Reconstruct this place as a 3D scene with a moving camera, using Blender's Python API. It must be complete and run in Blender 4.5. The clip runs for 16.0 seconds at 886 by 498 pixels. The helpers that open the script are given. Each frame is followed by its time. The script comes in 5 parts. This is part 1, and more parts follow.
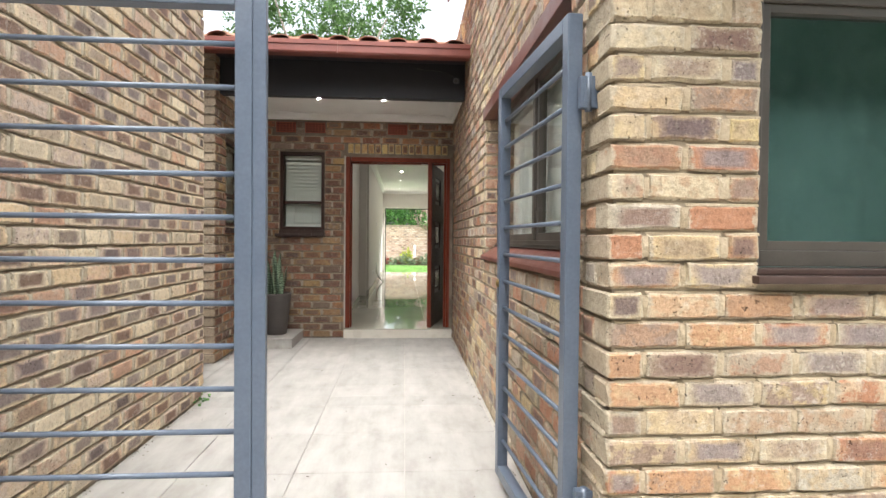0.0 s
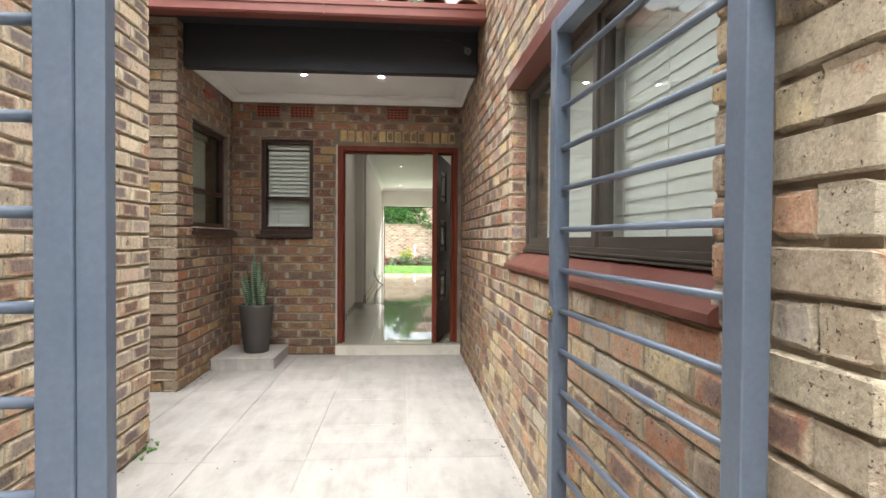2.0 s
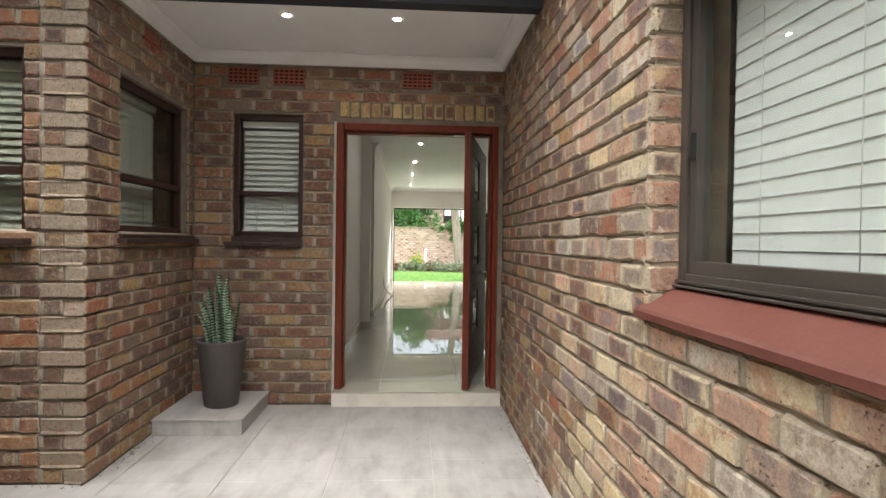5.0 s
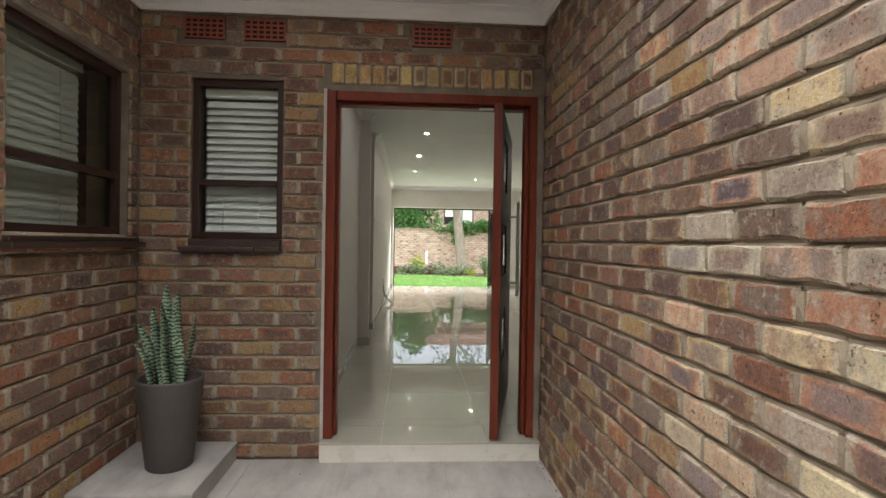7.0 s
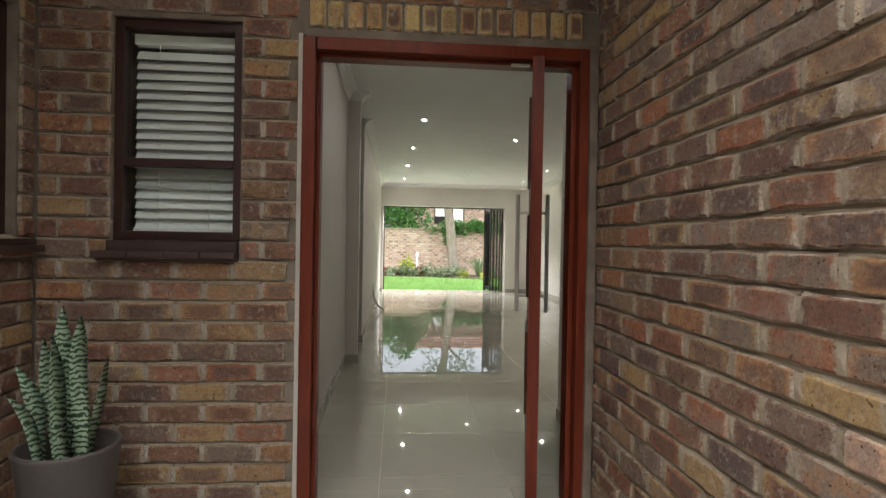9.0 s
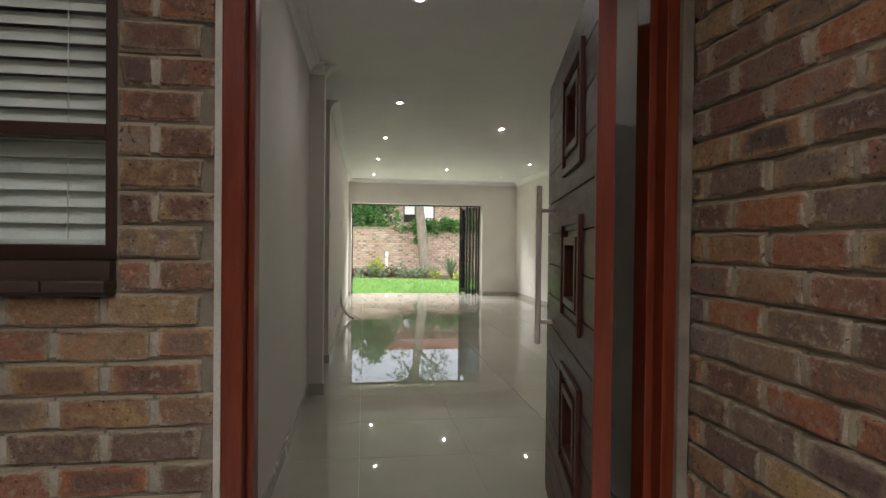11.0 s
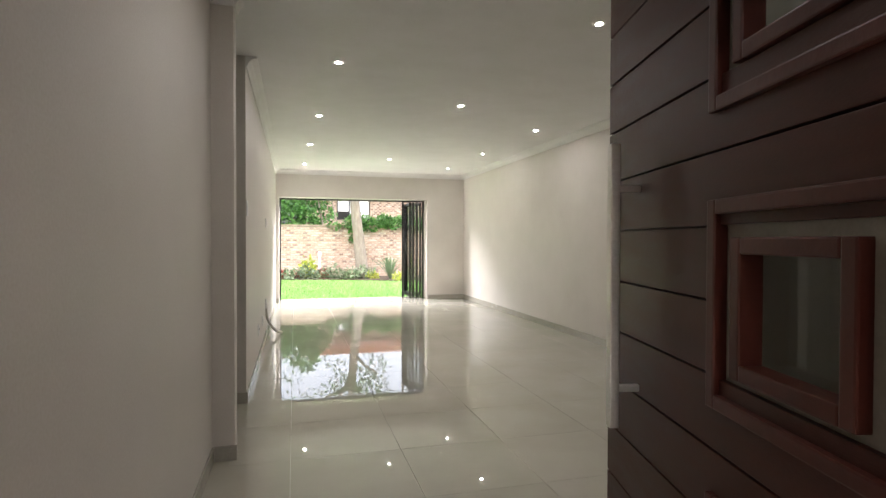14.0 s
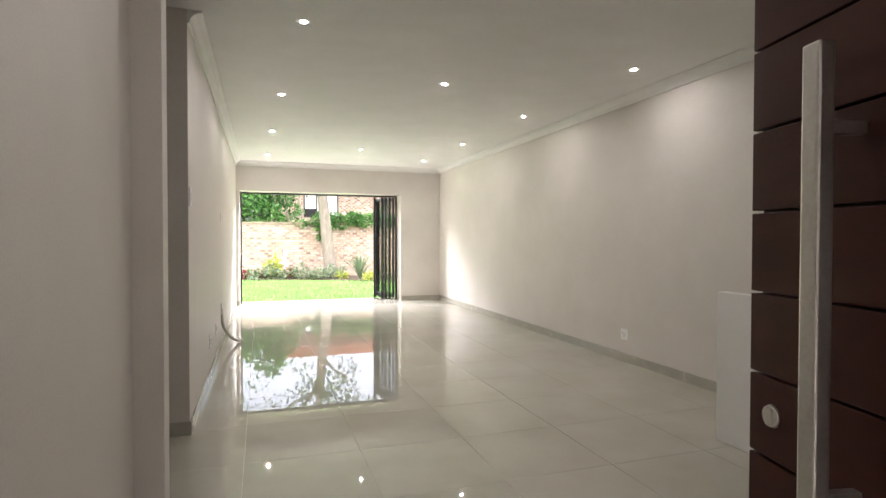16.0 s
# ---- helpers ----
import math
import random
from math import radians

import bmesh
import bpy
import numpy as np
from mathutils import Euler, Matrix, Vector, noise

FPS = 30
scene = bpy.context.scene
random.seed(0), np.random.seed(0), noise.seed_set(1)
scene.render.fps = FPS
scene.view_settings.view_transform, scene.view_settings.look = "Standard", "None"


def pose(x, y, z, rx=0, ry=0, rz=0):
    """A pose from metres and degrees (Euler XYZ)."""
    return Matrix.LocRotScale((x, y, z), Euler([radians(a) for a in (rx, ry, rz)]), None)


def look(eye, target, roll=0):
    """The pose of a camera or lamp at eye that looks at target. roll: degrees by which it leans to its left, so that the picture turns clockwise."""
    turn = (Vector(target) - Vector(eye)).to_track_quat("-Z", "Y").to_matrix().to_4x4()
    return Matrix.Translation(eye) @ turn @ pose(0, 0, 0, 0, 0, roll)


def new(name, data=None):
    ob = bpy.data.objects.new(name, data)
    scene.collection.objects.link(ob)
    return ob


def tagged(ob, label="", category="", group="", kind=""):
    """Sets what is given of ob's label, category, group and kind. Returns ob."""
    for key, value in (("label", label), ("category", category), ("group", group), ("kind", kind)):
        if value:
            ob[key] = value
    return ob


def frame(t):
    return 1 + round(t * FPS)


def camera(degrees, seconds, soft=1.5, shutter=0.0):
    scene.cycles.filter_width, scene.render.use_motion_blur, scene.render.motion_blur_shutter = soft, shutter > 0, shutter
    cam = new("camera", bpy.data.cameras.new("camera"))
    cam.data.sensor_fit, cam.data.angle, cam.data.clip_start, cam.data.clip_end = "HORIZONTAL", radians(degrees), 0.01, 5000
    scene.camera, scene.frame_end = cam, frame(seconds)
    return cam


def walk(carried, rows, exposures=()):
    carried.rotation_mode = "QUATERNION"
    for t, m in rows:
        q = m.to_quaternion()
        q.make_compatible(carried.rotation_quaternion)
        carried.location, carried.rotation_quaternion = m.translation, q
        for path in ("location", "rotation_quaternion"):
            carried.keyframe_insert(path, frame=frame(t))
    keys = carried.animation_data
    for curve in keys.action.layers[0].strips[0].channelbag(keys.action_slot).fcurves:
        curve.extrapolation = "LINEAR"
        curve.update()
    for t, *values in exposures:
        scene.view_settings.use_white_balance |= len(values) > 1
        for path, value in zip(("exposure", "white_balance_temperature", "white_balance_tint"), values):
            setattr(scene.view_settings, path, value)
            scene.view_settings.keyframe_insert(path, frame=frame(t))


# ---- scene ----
cam = camera(78.2, 16.0)
PATH = [
    (0, (0.255, 0.144, 1.187), (0.398, 2.138, 1.156), 0.5),
    (0.5, (0.239, 0.357, 1.200), (0.391, 2.351, 1.164), 0.4),
    (1, (0.232, 0.569, 1.197), (0.386, 2.563, 1.160), 0.4),
    (1.5, (0.241, 0.805, 1.209), (0.391, 2.799, 1.172), 0.4),
    (2, (0.238, 1.035, 1.218), (0.383, 3.029, 1.182), 0.4),
    (2.5, (0.231, 1.290, 1.234), (0.372, 3.285, 1.205), 0.5),
    (3, (0.228, 1.525, 1.242), (0.365, 3.520, 1.213), 0.6),
    (3.5, (0.226, 1.773, 1.256), (0.354, 3.769, 1.228), 0.7),
    (4, (0.200, 2.015, 1.263), (0.318, 4.011, 1.233), 0.7),
    (6.5, (0.060, 3.329, 1.292), (0.181, 5.326, 1.273), 0.9),
    (7, (0.046, 3.545, 1.292), (0.170, 5.541, 1.272), 0.9),
    (7.5, (0.035, 3.777, 1.297), (0.160, 5.773, 1.281), 0.9),
    (8, (0.012, 4.000, 1.300), (0.146, 5.996, 1.283), 1.0),
    (8.5, (-0.017, 4.230, 1.309), (0.126, 6.225, 1.293), 1.05),
    (9, (-0.037, 4.430, 1.307), (0.132, 6.423, 1.288), 1.0),
    (11.5, (-0.092, 5.571, 1.366), (0.229, 7.545, 1.339), 0.6),
    (12, (-0.093, 5.783, 1.369), (0.265, 7.751, 1.340), 0.6),
    (12.5, (-0.104, 5.992, 1.377), (0.291, 7.952, 1.348), 0.5),
    (13, (-0.106, 6.182, 1.380), (0.333, 8.132, 1.349), 0.4),
    (13.5, (-0.097, 6.362, 1.375), (0.390, 8.301, 1.345), 0.3),
    (14, (-0.081, 6.543, 1.374), (0.445, 8.472, 1.342), 0.15),
    (14.5, (-0.061, 6.720, 1.369), (0.496, 8.641, 1.336), 0.1),
    (15, (-0.049, 6.893, 1.367), (0.537, 8.805, 1.334), 0.15),
    (15.5, (-0.038, 7.060, 1.360), (0.577, 8.962, 1.324), 0.1),
    (16, (-0.013, 7.234, 1.353), (0.622, 9.130, 1.316), 0.1),
]
EXPOSURES = [(0, 2.02, 6380, 7), (2, 2.1, 6380, 7), (4, 2.08, 6380, 7), (6.5, 1.72, 6400, 8), (9, 1.72, 6400, 8), (11.5, 1.5, 6400, 9), (12.5, 1.65, 6380, 8),
             (13, 1.9, 6350, 10), (14, 2.36, 6350, 13), (15, 2.6, 6320, 15), (16, 2.6, 6320, 15)]
walk(cam, [(t, look(eye, target, roll)) for t, eye, target, roll in PATH], EXPOSURES)

# ---- world and sun: bright overcast day ----
world = bpy.data.worlds.new("sky")
scene.world = world
world.use_nodes = True
wt = world.node_tree
sky = wt.nodes.new("ShaderNodeTexSky")
sky.sky_type = "NISHITA"
sky.sun_disc = False
sky.sun_elevation = radians(70)
sky.sun_rotation = radians(193)
sky.dust_density = 5.0
wt.nodes["Background"].inputs["Strength"].default_value = 0.15
veil = wt.nodes.new("ShaderNodeHueSaturation")
veil.inputs["Saturation"].default_value = 0.3
wt.links.new(sky.outputs["Color"], veil.inputs["Color"])
wt.links.new(veil.outputs["Color"], wt.nodes["Background"].inputs["Color"])

sun_data = bpy.data.lights.new("sun", "SUN")
sun_data.energy = 1.4
sun_data.angle = radians(90)
sun_data.color = (1.0, 0.975, 0.94)
sun = new("sun", sun_data)
sun.matrix_world = look((-1.27, -3.38, 18), (0.2, 3.0, 0))

# area lamp added out of view above the wide opening, in place of sky light over the garden
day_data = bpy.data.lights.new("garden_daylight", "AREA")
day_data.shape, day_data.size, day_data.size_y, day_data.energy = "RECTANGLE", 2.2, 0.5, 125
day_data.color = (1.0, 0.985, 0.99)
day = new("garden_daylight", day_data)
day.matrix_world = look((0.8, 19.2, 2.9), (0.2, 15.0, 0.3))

# ---- materials ----
def nodes_of(name):
    m = bpy.data.materials.new(name)
    m.use_nodes = True
    nt = m.node_tree
    return m, nt, nt.nodes["Principled BSDF"], nt.nodes.new, nt.links.new


def ramp(nt, fac, stops, interpolation="LINEAR"):
    r = nt.nodes.new("ShaderNodeValToRGB")
    r.color_ramp.interpolation = interpolation
    el = r.color_ramp.elements
    while len(el) < len(stops):
        el.new(0.5)
    for e, (p, c) in zip(el, stops):
        e.position, e.color = p, (*c, 1) if len(c) == 3 else c
    nt.links.new(fac, r.inputs["Fac"])
    return r.outputs["Color"]


def noise_tex(nt, scale, detail=6, rough=0.6, vec=None, stretch=None):
    n = nt.nodes.new("ShaderNodeTexNoise")
    n.inputs["Scale"].default_value, n.inputs["Detail"].default_value, n.inputs["Roughness"].default_value = scale, detail, rough
    if vec is None:
        vec = nt.nodes.new("ShaderNodeNewGeometry").outputs["Position"]
    if stretch:
        mp = nt.nodes.new("ShaderNodeMapping")
        mp.inputs["Scale"].default_value = stretch
        nt.links.new(vec, mp.inputs["Vector"])
        vec = mp.outputs["Vector"]
    nt.links.new(vec, n.inputs["Vector"])
    return n.outputs["Fac"]


def mix_col(nt, fac, a, b, mode="MIX"):
    m = nt.nodes.new("ShaderNodeMix")
    m.data_type, m.blend_type = "RGBA", mode
    for sock, v in ((m.inputs[0], fac), (m.inputs[6], a), (m.inputs[7], b)):
        if isinstance(v, (int, float)):
            sock.default_value = v
        elif isinstance(v, tuple):
            sock.default_value = (*v, 1)
        else:
            nt.links.new(v, sock)
    return m.outputs[2]


def bump(nt, bsdf, height, strength, distance=0.01):
    b = nt.nodes.new("ShaderNodeBump")
    b.inputs["Strength"].default_value, b.inputs["Distance"].default_value = strength, distance
    nt.links.new(height, b.inputs["Height"])
    nt.links.new(b.outputs["Normal"], bsdf.inputs["Normal"])


def surface(name, c1, c2, scale=6, rough=(0.5, 0.7), bump_amount=0.15, metallic=0.0, fine=120, specular=0.5, stretch=None, distance=0.004):
    m, nt, b, _, link = nodes_of(name)
    big = noise_tex(nt, scale, stretch=stretch)
    small = noise_tex(nt, fine, 3, stretch=stretch)
    col = ramp(nt, big, [(0.3, c1), (0.7, c2)])
    col = mix_col(nt, 0.25, col, ramp(nt, small, [(0.3, (0.35, 0.35, 0.35)), (0.7, (0.68, 0.68, 0.68))]), "OVERLAY")
    link(col, b.inputs["Base Color"])
    r = ramp(nt, big, [(0.3, (rough[0],) * 3), (0.75, (rough[1],) * 3)])
    link(r, b.inputs["Roughness"])
    b.inputs["Metallic"].default_value = metallic
    b.inputs["Specular IOR Level"].default_value = specular
    if bump_amount:
        bump(nt, b, small, bump_amount, distance)
    return m


def brick_material(name, island, palette, grey_hearts=False, hearts=(0.34, 0.62)):
    """Flashed face brick: a base colour by piece, a dark kiln-flash heart, speckle, stains and pits."""
    m, nt, b, mk, link = nodes_of(name)
    if island:
        rnd = mk("ShaderNodeNewGeometry").outputs["Random Per Island"]
    else:
        rnd = mk("ShaderNodeObjectInfo").outputs["Random"]
    n = len(palette)
    base = ramp(nt, rnd, [(i / n, c) for i, c in enumerate(palette)], "CONSTANT")
    geo = mk("ShaderNodeNewGeometry").outputs["Position"]
    second = mk("ShaderNodeMath")
    second.operation = "FRACT"
    times = mk("ShaderNodeMath")
    times.operation = "MULTIPLY"
    times.inputs[1].default_value = 17.3
    link(rnd, times.inputs[0])
    link(times.outputs[0], second.inputs[0])
    base_2 = ramp(nt, second.outputs[0], [(i / n, c) for i, c in enumerate(palette)], "CONSTANT")
    base = mix_col(nt, ramp(nt, noise_tex(nt, 19, 6, 0.65, geo), [(0.47, (0, 0, 0)), (0.56, (0.62, 0.62, 0.62))]), base, base_2)
    uv = mk("ShaderNodeUVMap").outputs["UV"]
    sep = mk("ShaderNodeSeparateXYZ")
    link(uv, sep.inputs[0])

    def math_node(op, a, c=0.0):
        k = mk("ShaderNodeMath")
        k.operation = op
        for s_, v in ((k.inputs[0], a), (k.inputs[1], c)):
            if isinstance(v, (int, float)):
                s_.default_value = v
            else:
                link(v, s_)
        return k.outputs[0]
    du = math_node("ABSOLUTE", math_node("SUBTRACT", sep.outputs[0], 0.5))
    dv = math_node("ABSOLUTE", math_node("SUBTRACT", sep.outputs[1], 0.5))
    edge = math_node("MAXIMUM", du, dv)
    blot = noise_tex(nt, 14, 4, 0.6, geo)
    heart = math_node("SUBTRACT", math_node("ADD", 0.68, math_node("MULTIPLY", blot, 0.5)), math_node("MULTIPLY", edge, 1.7))
    heart = ramp(nt, heart, [(0.20, (0, 0, 0)), (0.50, (1, 1, 1))])
    dark_pick = ramp(nt, math_node("FRACT", math_node("MULTIPLY", rnd, 37.7)), [(hearts[0], (0, 0, 0)), (hearts[1], (0.95, 0.95, 0.95))])
    hmask = math_node("MULTIPLY", heart, dark_pick)
    dark = ramp(nt, math_node("FRACT", math_node("MULTIPLY", rnd, 91.3)), [(0.0, (0.105, 0.075, 0.066)), (0.5, (0.17, 0.085, 0.058)), (1.0, (0.19, 0.142, 0.112))])
    if grey_hearts:
        dark = ramp(nt, math_node("FRACT", math_node("MULTIPLY", rnd, 91.3)), [(0.0, (0.11, 0.088, 0.095)), (0.35, (0.21, 0.125, 0.095)), (0.7, (0.25, 0.205, 0.195)), (1.0, (0.16, 0.125, 0.13))])
        hmask = math_node("MULTIPLY", heart, ramp(nt, math_node("FRACT", math_node("MULTIPLY", rnd, 37.7)), [(hearts[0], (0, 0, 0)), (hearts[1], (0.9, 0.9, 0.9))]))
    col = mix_col(nt, hmask, base, dark)
    # mortar smeared over the arrises
    smear = ramp(nt, math_node("ADD", edge, math_node("MULTIPLY", noise_tex(nt, 30, 6, 0.75, geo), 0.36)), [(0.60, (0, 0, 0)), (0.645, (0.85, 0.85, 0.85))])
    col = mix_col(nt, smear, col, (0.42, 0.36, 0.27) if max(palette[0]) > 0.45 else (0.34, 0.28, 0.21))
    # pale lime wash in patches, sandy speckle, dark pits
    scorch = ramp(nt, noise_tex(nt, 44, 8, 0.75, geo), [(0.40, (0.34, 0.31, 0.30)), (0.50, (1, 1, 1))])
    col = mix_col(nt, 0.32, col, scorch, "MULTIPLY")
    wash = ramp(nt, noise_tex(nt, 34, 7, 0.75, geo), [(0.54, (0, 0, 0)), (0.62, (0.4, 0.4, 0.4))])
    reach = ramp(nt, noise_tex(nt, 2.2, 3, 0.5, geo), [(0.42, (0.15, 0.15, 0.15)), (0.62, (1, 1, 1))])
    col = mix_col(nt, math_node("MULTIPLY", wash, reach), col, (0.55, 0.50, 0.43))
    speck = ramp(nt, noise_tex(nt, 140, 4, 0.65, geo), [(0.36, (0.12, 0.12, 0.12)), (0.5, (0.5, 0.5, 0.5)), (0.66, (0.80, 0.80, 0.80))])
    col = mix_col(nt, 0.2, col, speck, "OVERLAY")
    cluster = math_node("MULTIPLY", noise_tex(nt, 8, 3, 0.5, geo), 0.30)
    pit_field = math_node("ADD", noise_tex(nt, 85, 3, 0.6, geo), math_node("SUBTRACT", cluster, 0.15))
    pits = ramp(nt, pit_field, [(0.30, (0.16, 0.14, 0.13)), (0.35, (1, 1, 1))])
    col = mix_col(nt, 0.8, col, pits, "MULTIPLY")
    link(col, b.inputs["Base Color"])
    b.inputs["Roughness"].default_value = 0.86
    b.inputs["Specular IOR Level"].default_value = 0.25
    rel = mix_col(nt, 0.35, noise_tex(nt, 24, 9, 0.72, geo), noise_tex(nt, 70, 6, 0.7, geo))
    rel = mix_col(nt, 0.3, rel, pits)
    bump(nt, b, rel, 1.0, 0.022)
    return m


BUFF = [(0.482, 0.353, 0.203), (0.507, 0.395, 0.234), (0.370, 0.227, 0.140), (0.464, 0.361, 0.242), (0.370, 0.185, 0.109), (0.516, 0.428, 0.296), (0.284, 0.206, 0.156), (0.430, 0.252, 0.144), (0.542, 0.420, 0.211), (0.387, 0.311, 0.226), (0.404, 0.353, 0.277)]
MIXED = [(0.515, 0.350, 0.230), (0.570, 0.460, 0.313), (0.368, 0.212, 0.143), (0.524, 0.313, 0.202), (0.442, 0.368, 0.285), (0.589, 0.488, 0.313), (0.414, 0.207, 0.129), (0.552, 0.488, 0.386), (0.607, 0.460, 0.258), (0.294, 0.221, 0.179), (0.469, 0.294, 0.202), (0.386, 0.313, 0.230)]
YELLOW = [(0.50, 0.37, 0.16), (0.57, 0.43, 0.20), (0.42, 0.25, 0.12), (0.54, 0.43, 0.22), (0.47, 0.30, 0.13)]
# redder brick; part of its darkness is porch shade put into the colour
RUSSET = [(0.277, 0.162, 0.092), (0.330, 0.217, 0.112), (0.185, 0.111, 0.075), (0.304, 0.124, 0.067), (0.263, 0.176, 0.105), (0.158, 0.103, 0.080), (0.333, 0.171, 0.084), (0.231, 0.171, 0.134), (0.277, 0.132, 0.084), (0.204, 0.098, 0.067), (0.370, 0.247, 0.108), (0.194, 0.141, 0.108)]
M_MIXED, M_MIXED_FIELD = brick_material("brick_mixed", False, MIXED, True, (0.45, 0.9)), brick_material("brick_mixed_field", True, MIXED, True, (0.45, 0.9))
M_BUFF, M_BUFF_FIELD = brick_material("brick_buff", False, BUFF, True, (0.3, 0.7)), brick_material("brick_buff_field", True, BUFF, True, (0.3, 0.7))
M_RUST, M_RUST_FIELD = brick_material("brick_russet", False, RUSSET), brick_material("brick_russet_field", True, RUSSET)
CREAM = [(0.74, 0.62, 0.44), (0.69, 0.55, 0.37), (0.63, 0.50, 0.39), (0.76, 0.65, 0.47), (0.65, 0.47, 0.34), (0.72, 0.56, 0.36), (0.58, 0.47, 0.39), (0.63, 0.40, 0.27), (0.78, 0.67, 0.49)]
M_CREAM, M_CREAM_FIELD = brick_material("brick_cream", False, CREAM, True, (0.10, 0.45)), brick_material("brick_cream_field", True, CREAM, True, (0.10, 0.45))
M_YELLOW, M_YELLOW_FIELD = brick_material("brick_yellow", False, YELLOW), brick_material("brick_yellow_field", True, YELLOW)
M_MORTAR = surface("mortar", (0.24, 0.19, 0.135), (0.36, 0.30, 0.22), 7, (0.85, 0.95), 0.6, fine=160, specular=0.2)
# darker copy of the mortar, with the porch shade in its colour
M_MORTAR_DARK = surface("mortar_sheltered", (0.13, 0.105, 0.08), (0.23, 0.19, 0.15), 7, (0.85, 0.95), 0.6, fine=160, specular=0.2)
M_PERPEND = surface("pale_mortar", (0.44, 0.385, 0.29), (0.60, 0.535, 0.42), 7, (0.85, 0.95), 0.8, fine=110, specular=0.2, distance=0.006)
# pale joints again, toned down to hold the shade on the porch walls
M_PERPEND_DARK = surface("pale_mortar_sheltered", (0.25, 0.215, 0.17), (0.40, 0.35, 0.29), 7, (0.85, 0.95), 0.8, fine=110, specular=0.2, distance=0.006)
M_TAN = surface("tan_mortar", (0.32, 0.25, 0.165), (0.48, 0.40, 0.29), 5, (0.85, 0.95), 0.9, fine=110, specular=0.2, distance=0.006)
M_FILLET = surface("pale_cement", (0.38, 0.35, 0.30), (0.48, 0.45, 0.40), 8, (0.8, 0.9), 0.4)
M_GATE = surface("gate_paint", (0.085, 0.108, 0.148), (0.105, 0.128, 0.170), 8, (0.28, 0.42), 0.08, fine=90)
M_TIMBER = surface("red_stained_timber", (0.090, 0.014, 0.006), (0.165, 0.028, 0.010), 5, (0.30, 0.45), 0.18, fine=60, specular=0.3, stretch=(6, 6, 0.6))
M_DOOR = surface("dark_stained_planks", (0.036, 0.009, 0.005), (0.054, 0.014, 0.008), 5, (0.34, 0.46), 0.12, fine=70, specular=0.22, stretch=(5, 0.7, 6))
M_DOOR_FRAME = surface("dark_red_door_moulding", (0.044, 0.010, 0.006), (0.066, 0.015, 0.009), 5, (0.36, 0.48), 0.12, fine=60, specular=0.3)
# pale tone holds the hall wall's reflection on the panel
M_DOOR_INSET = surface("door_inset_panel", (0.20, 0.18, 0.145), (0.25, 0.225, 0.18), 9, (0.34, 0.37), 0.02)
M_ALU = surface("brown_window_frame", (0.050, 0.043, 0.036), (0.066, 0.056, 0.046), 8, (0.35, 0.5), 0.06)
M_WINWOOD = surface("dark_brown_window_timber", (0.026, 0.010, 0.007), (0.042, 0.016, 0.011), 6, (0.3, 0.45), 0.15, fine=60, stretch=(4, 4, 0.7))
M_SILL = surface("oxide_red_sill", (0.115, 0.038, 0.028), (0.165, 0.062, 0.046), 7, (0.3, 0.5), 0.15, fine=80)
M_SILL_DARK = surface("dark_sill_tile", (0.032, 0.017, 0.013), (0.055, 0.029, 0.022), 7, (0.4, 0.6), 0.2)
M_GUTTER = surface("gutter_paint", (0.15, 0.038, 0.028), (0.20, 0.058, 0.042), 5, (0.35, 0.5), 0.08)
M_BEAM = surface("charcoal_beam", (0.012, 0.013, 0.017), (0.020, 0.021, 0.027), 6, (0.5, 0.7), 0.1)
M_WHITE = surface("white_ceiling_paint", (0.74, 0.73, 0.70), (0.80, 0.79, 0.77), 3, (0.6, 0.75), 0.03)
M_PLASTER = surface("warm_white_wall_paint", (0.62, 0.58, 0.53), (0.67, 0.63, 0.58), 2.5, (0.5, 0.65), 0.04)
M_SKIRT = surface("grey_tile_skirting", (0.38, 0.36, 0.31), (0.44, 0.42, 0.36), 8, (0.2, 0.3), 0.02)
M_SLAT = surface("white_blind_slat", (0.82, 0.83, 0.80), (0.87, 0.88, 0.85), 6, (0.4, 0.5), 0.02)
M_CORD = surface("blind_cord", (0.7, 0.7, 0.66), (0.8, 0.8, 0.75), 20, (0.7, 0.8), 0)
M_POT = surface("taupe_planter", (0.062, 0.053, 0.050), (0.082, 0.071, 0.066), 6, (0.55, 0.7), 0.1)
M_SOIL = surface("potting_soil", (0.02, 0.015, 0.01), (0.05, 0.037, 0.026), 60, (0.9, 1.0), 0.8)
M_STEEL = surface("brushed_steel", (0.56, 0.54, 0.50), (0.60, 0.58, 0.54), 10, (0.36, 0.42), 0.0, metallic=1.0)
M_BRASS = surface("brass", (0.30, 0.21, 0.09), (0.38, 0.28, 0.13), 10, (0.35, 0.5), 0.05, metallic=1.0)
M_TERRA = surface("terracotta_air_brick", (0.24, 0.055, 0.035), (0.33, 0.085, 0.05), 15, (0.75, 0.9), 0.3)
# near-black in place of the unlit depth of vents, sockets and far window
M_DARK = surface("dark_void", (0.010, 0.009, 0.008), (0.016, 0.014, 0.012), 6, (0.8, 0.9), 0)
M_RIM = surface("white_enamel", (0.75, 0.75, 0.74), (0.82, 0.82, 0.8), 10, (0.3, 0.4), 0)
M_PLASTIC = surface("white_plastic", (0.80, 0.80, 0.79), (0.85, 0.85, 0.84), 12, (0.3, 0.4), 0)
M_BLACK_ALU = surface("black_aluminium", (0.012, 0.012, 0.012), (0.020, 0.019, 0.018), 8, (0.3, 0.45), 0.04)
M_ROOFTILE = surface("clay_roof_tile", (0.30, 0.12, 0.075), (0.46, 0.26, 0.18), 9, (0.75, 0.9), 0.5, fine=60)
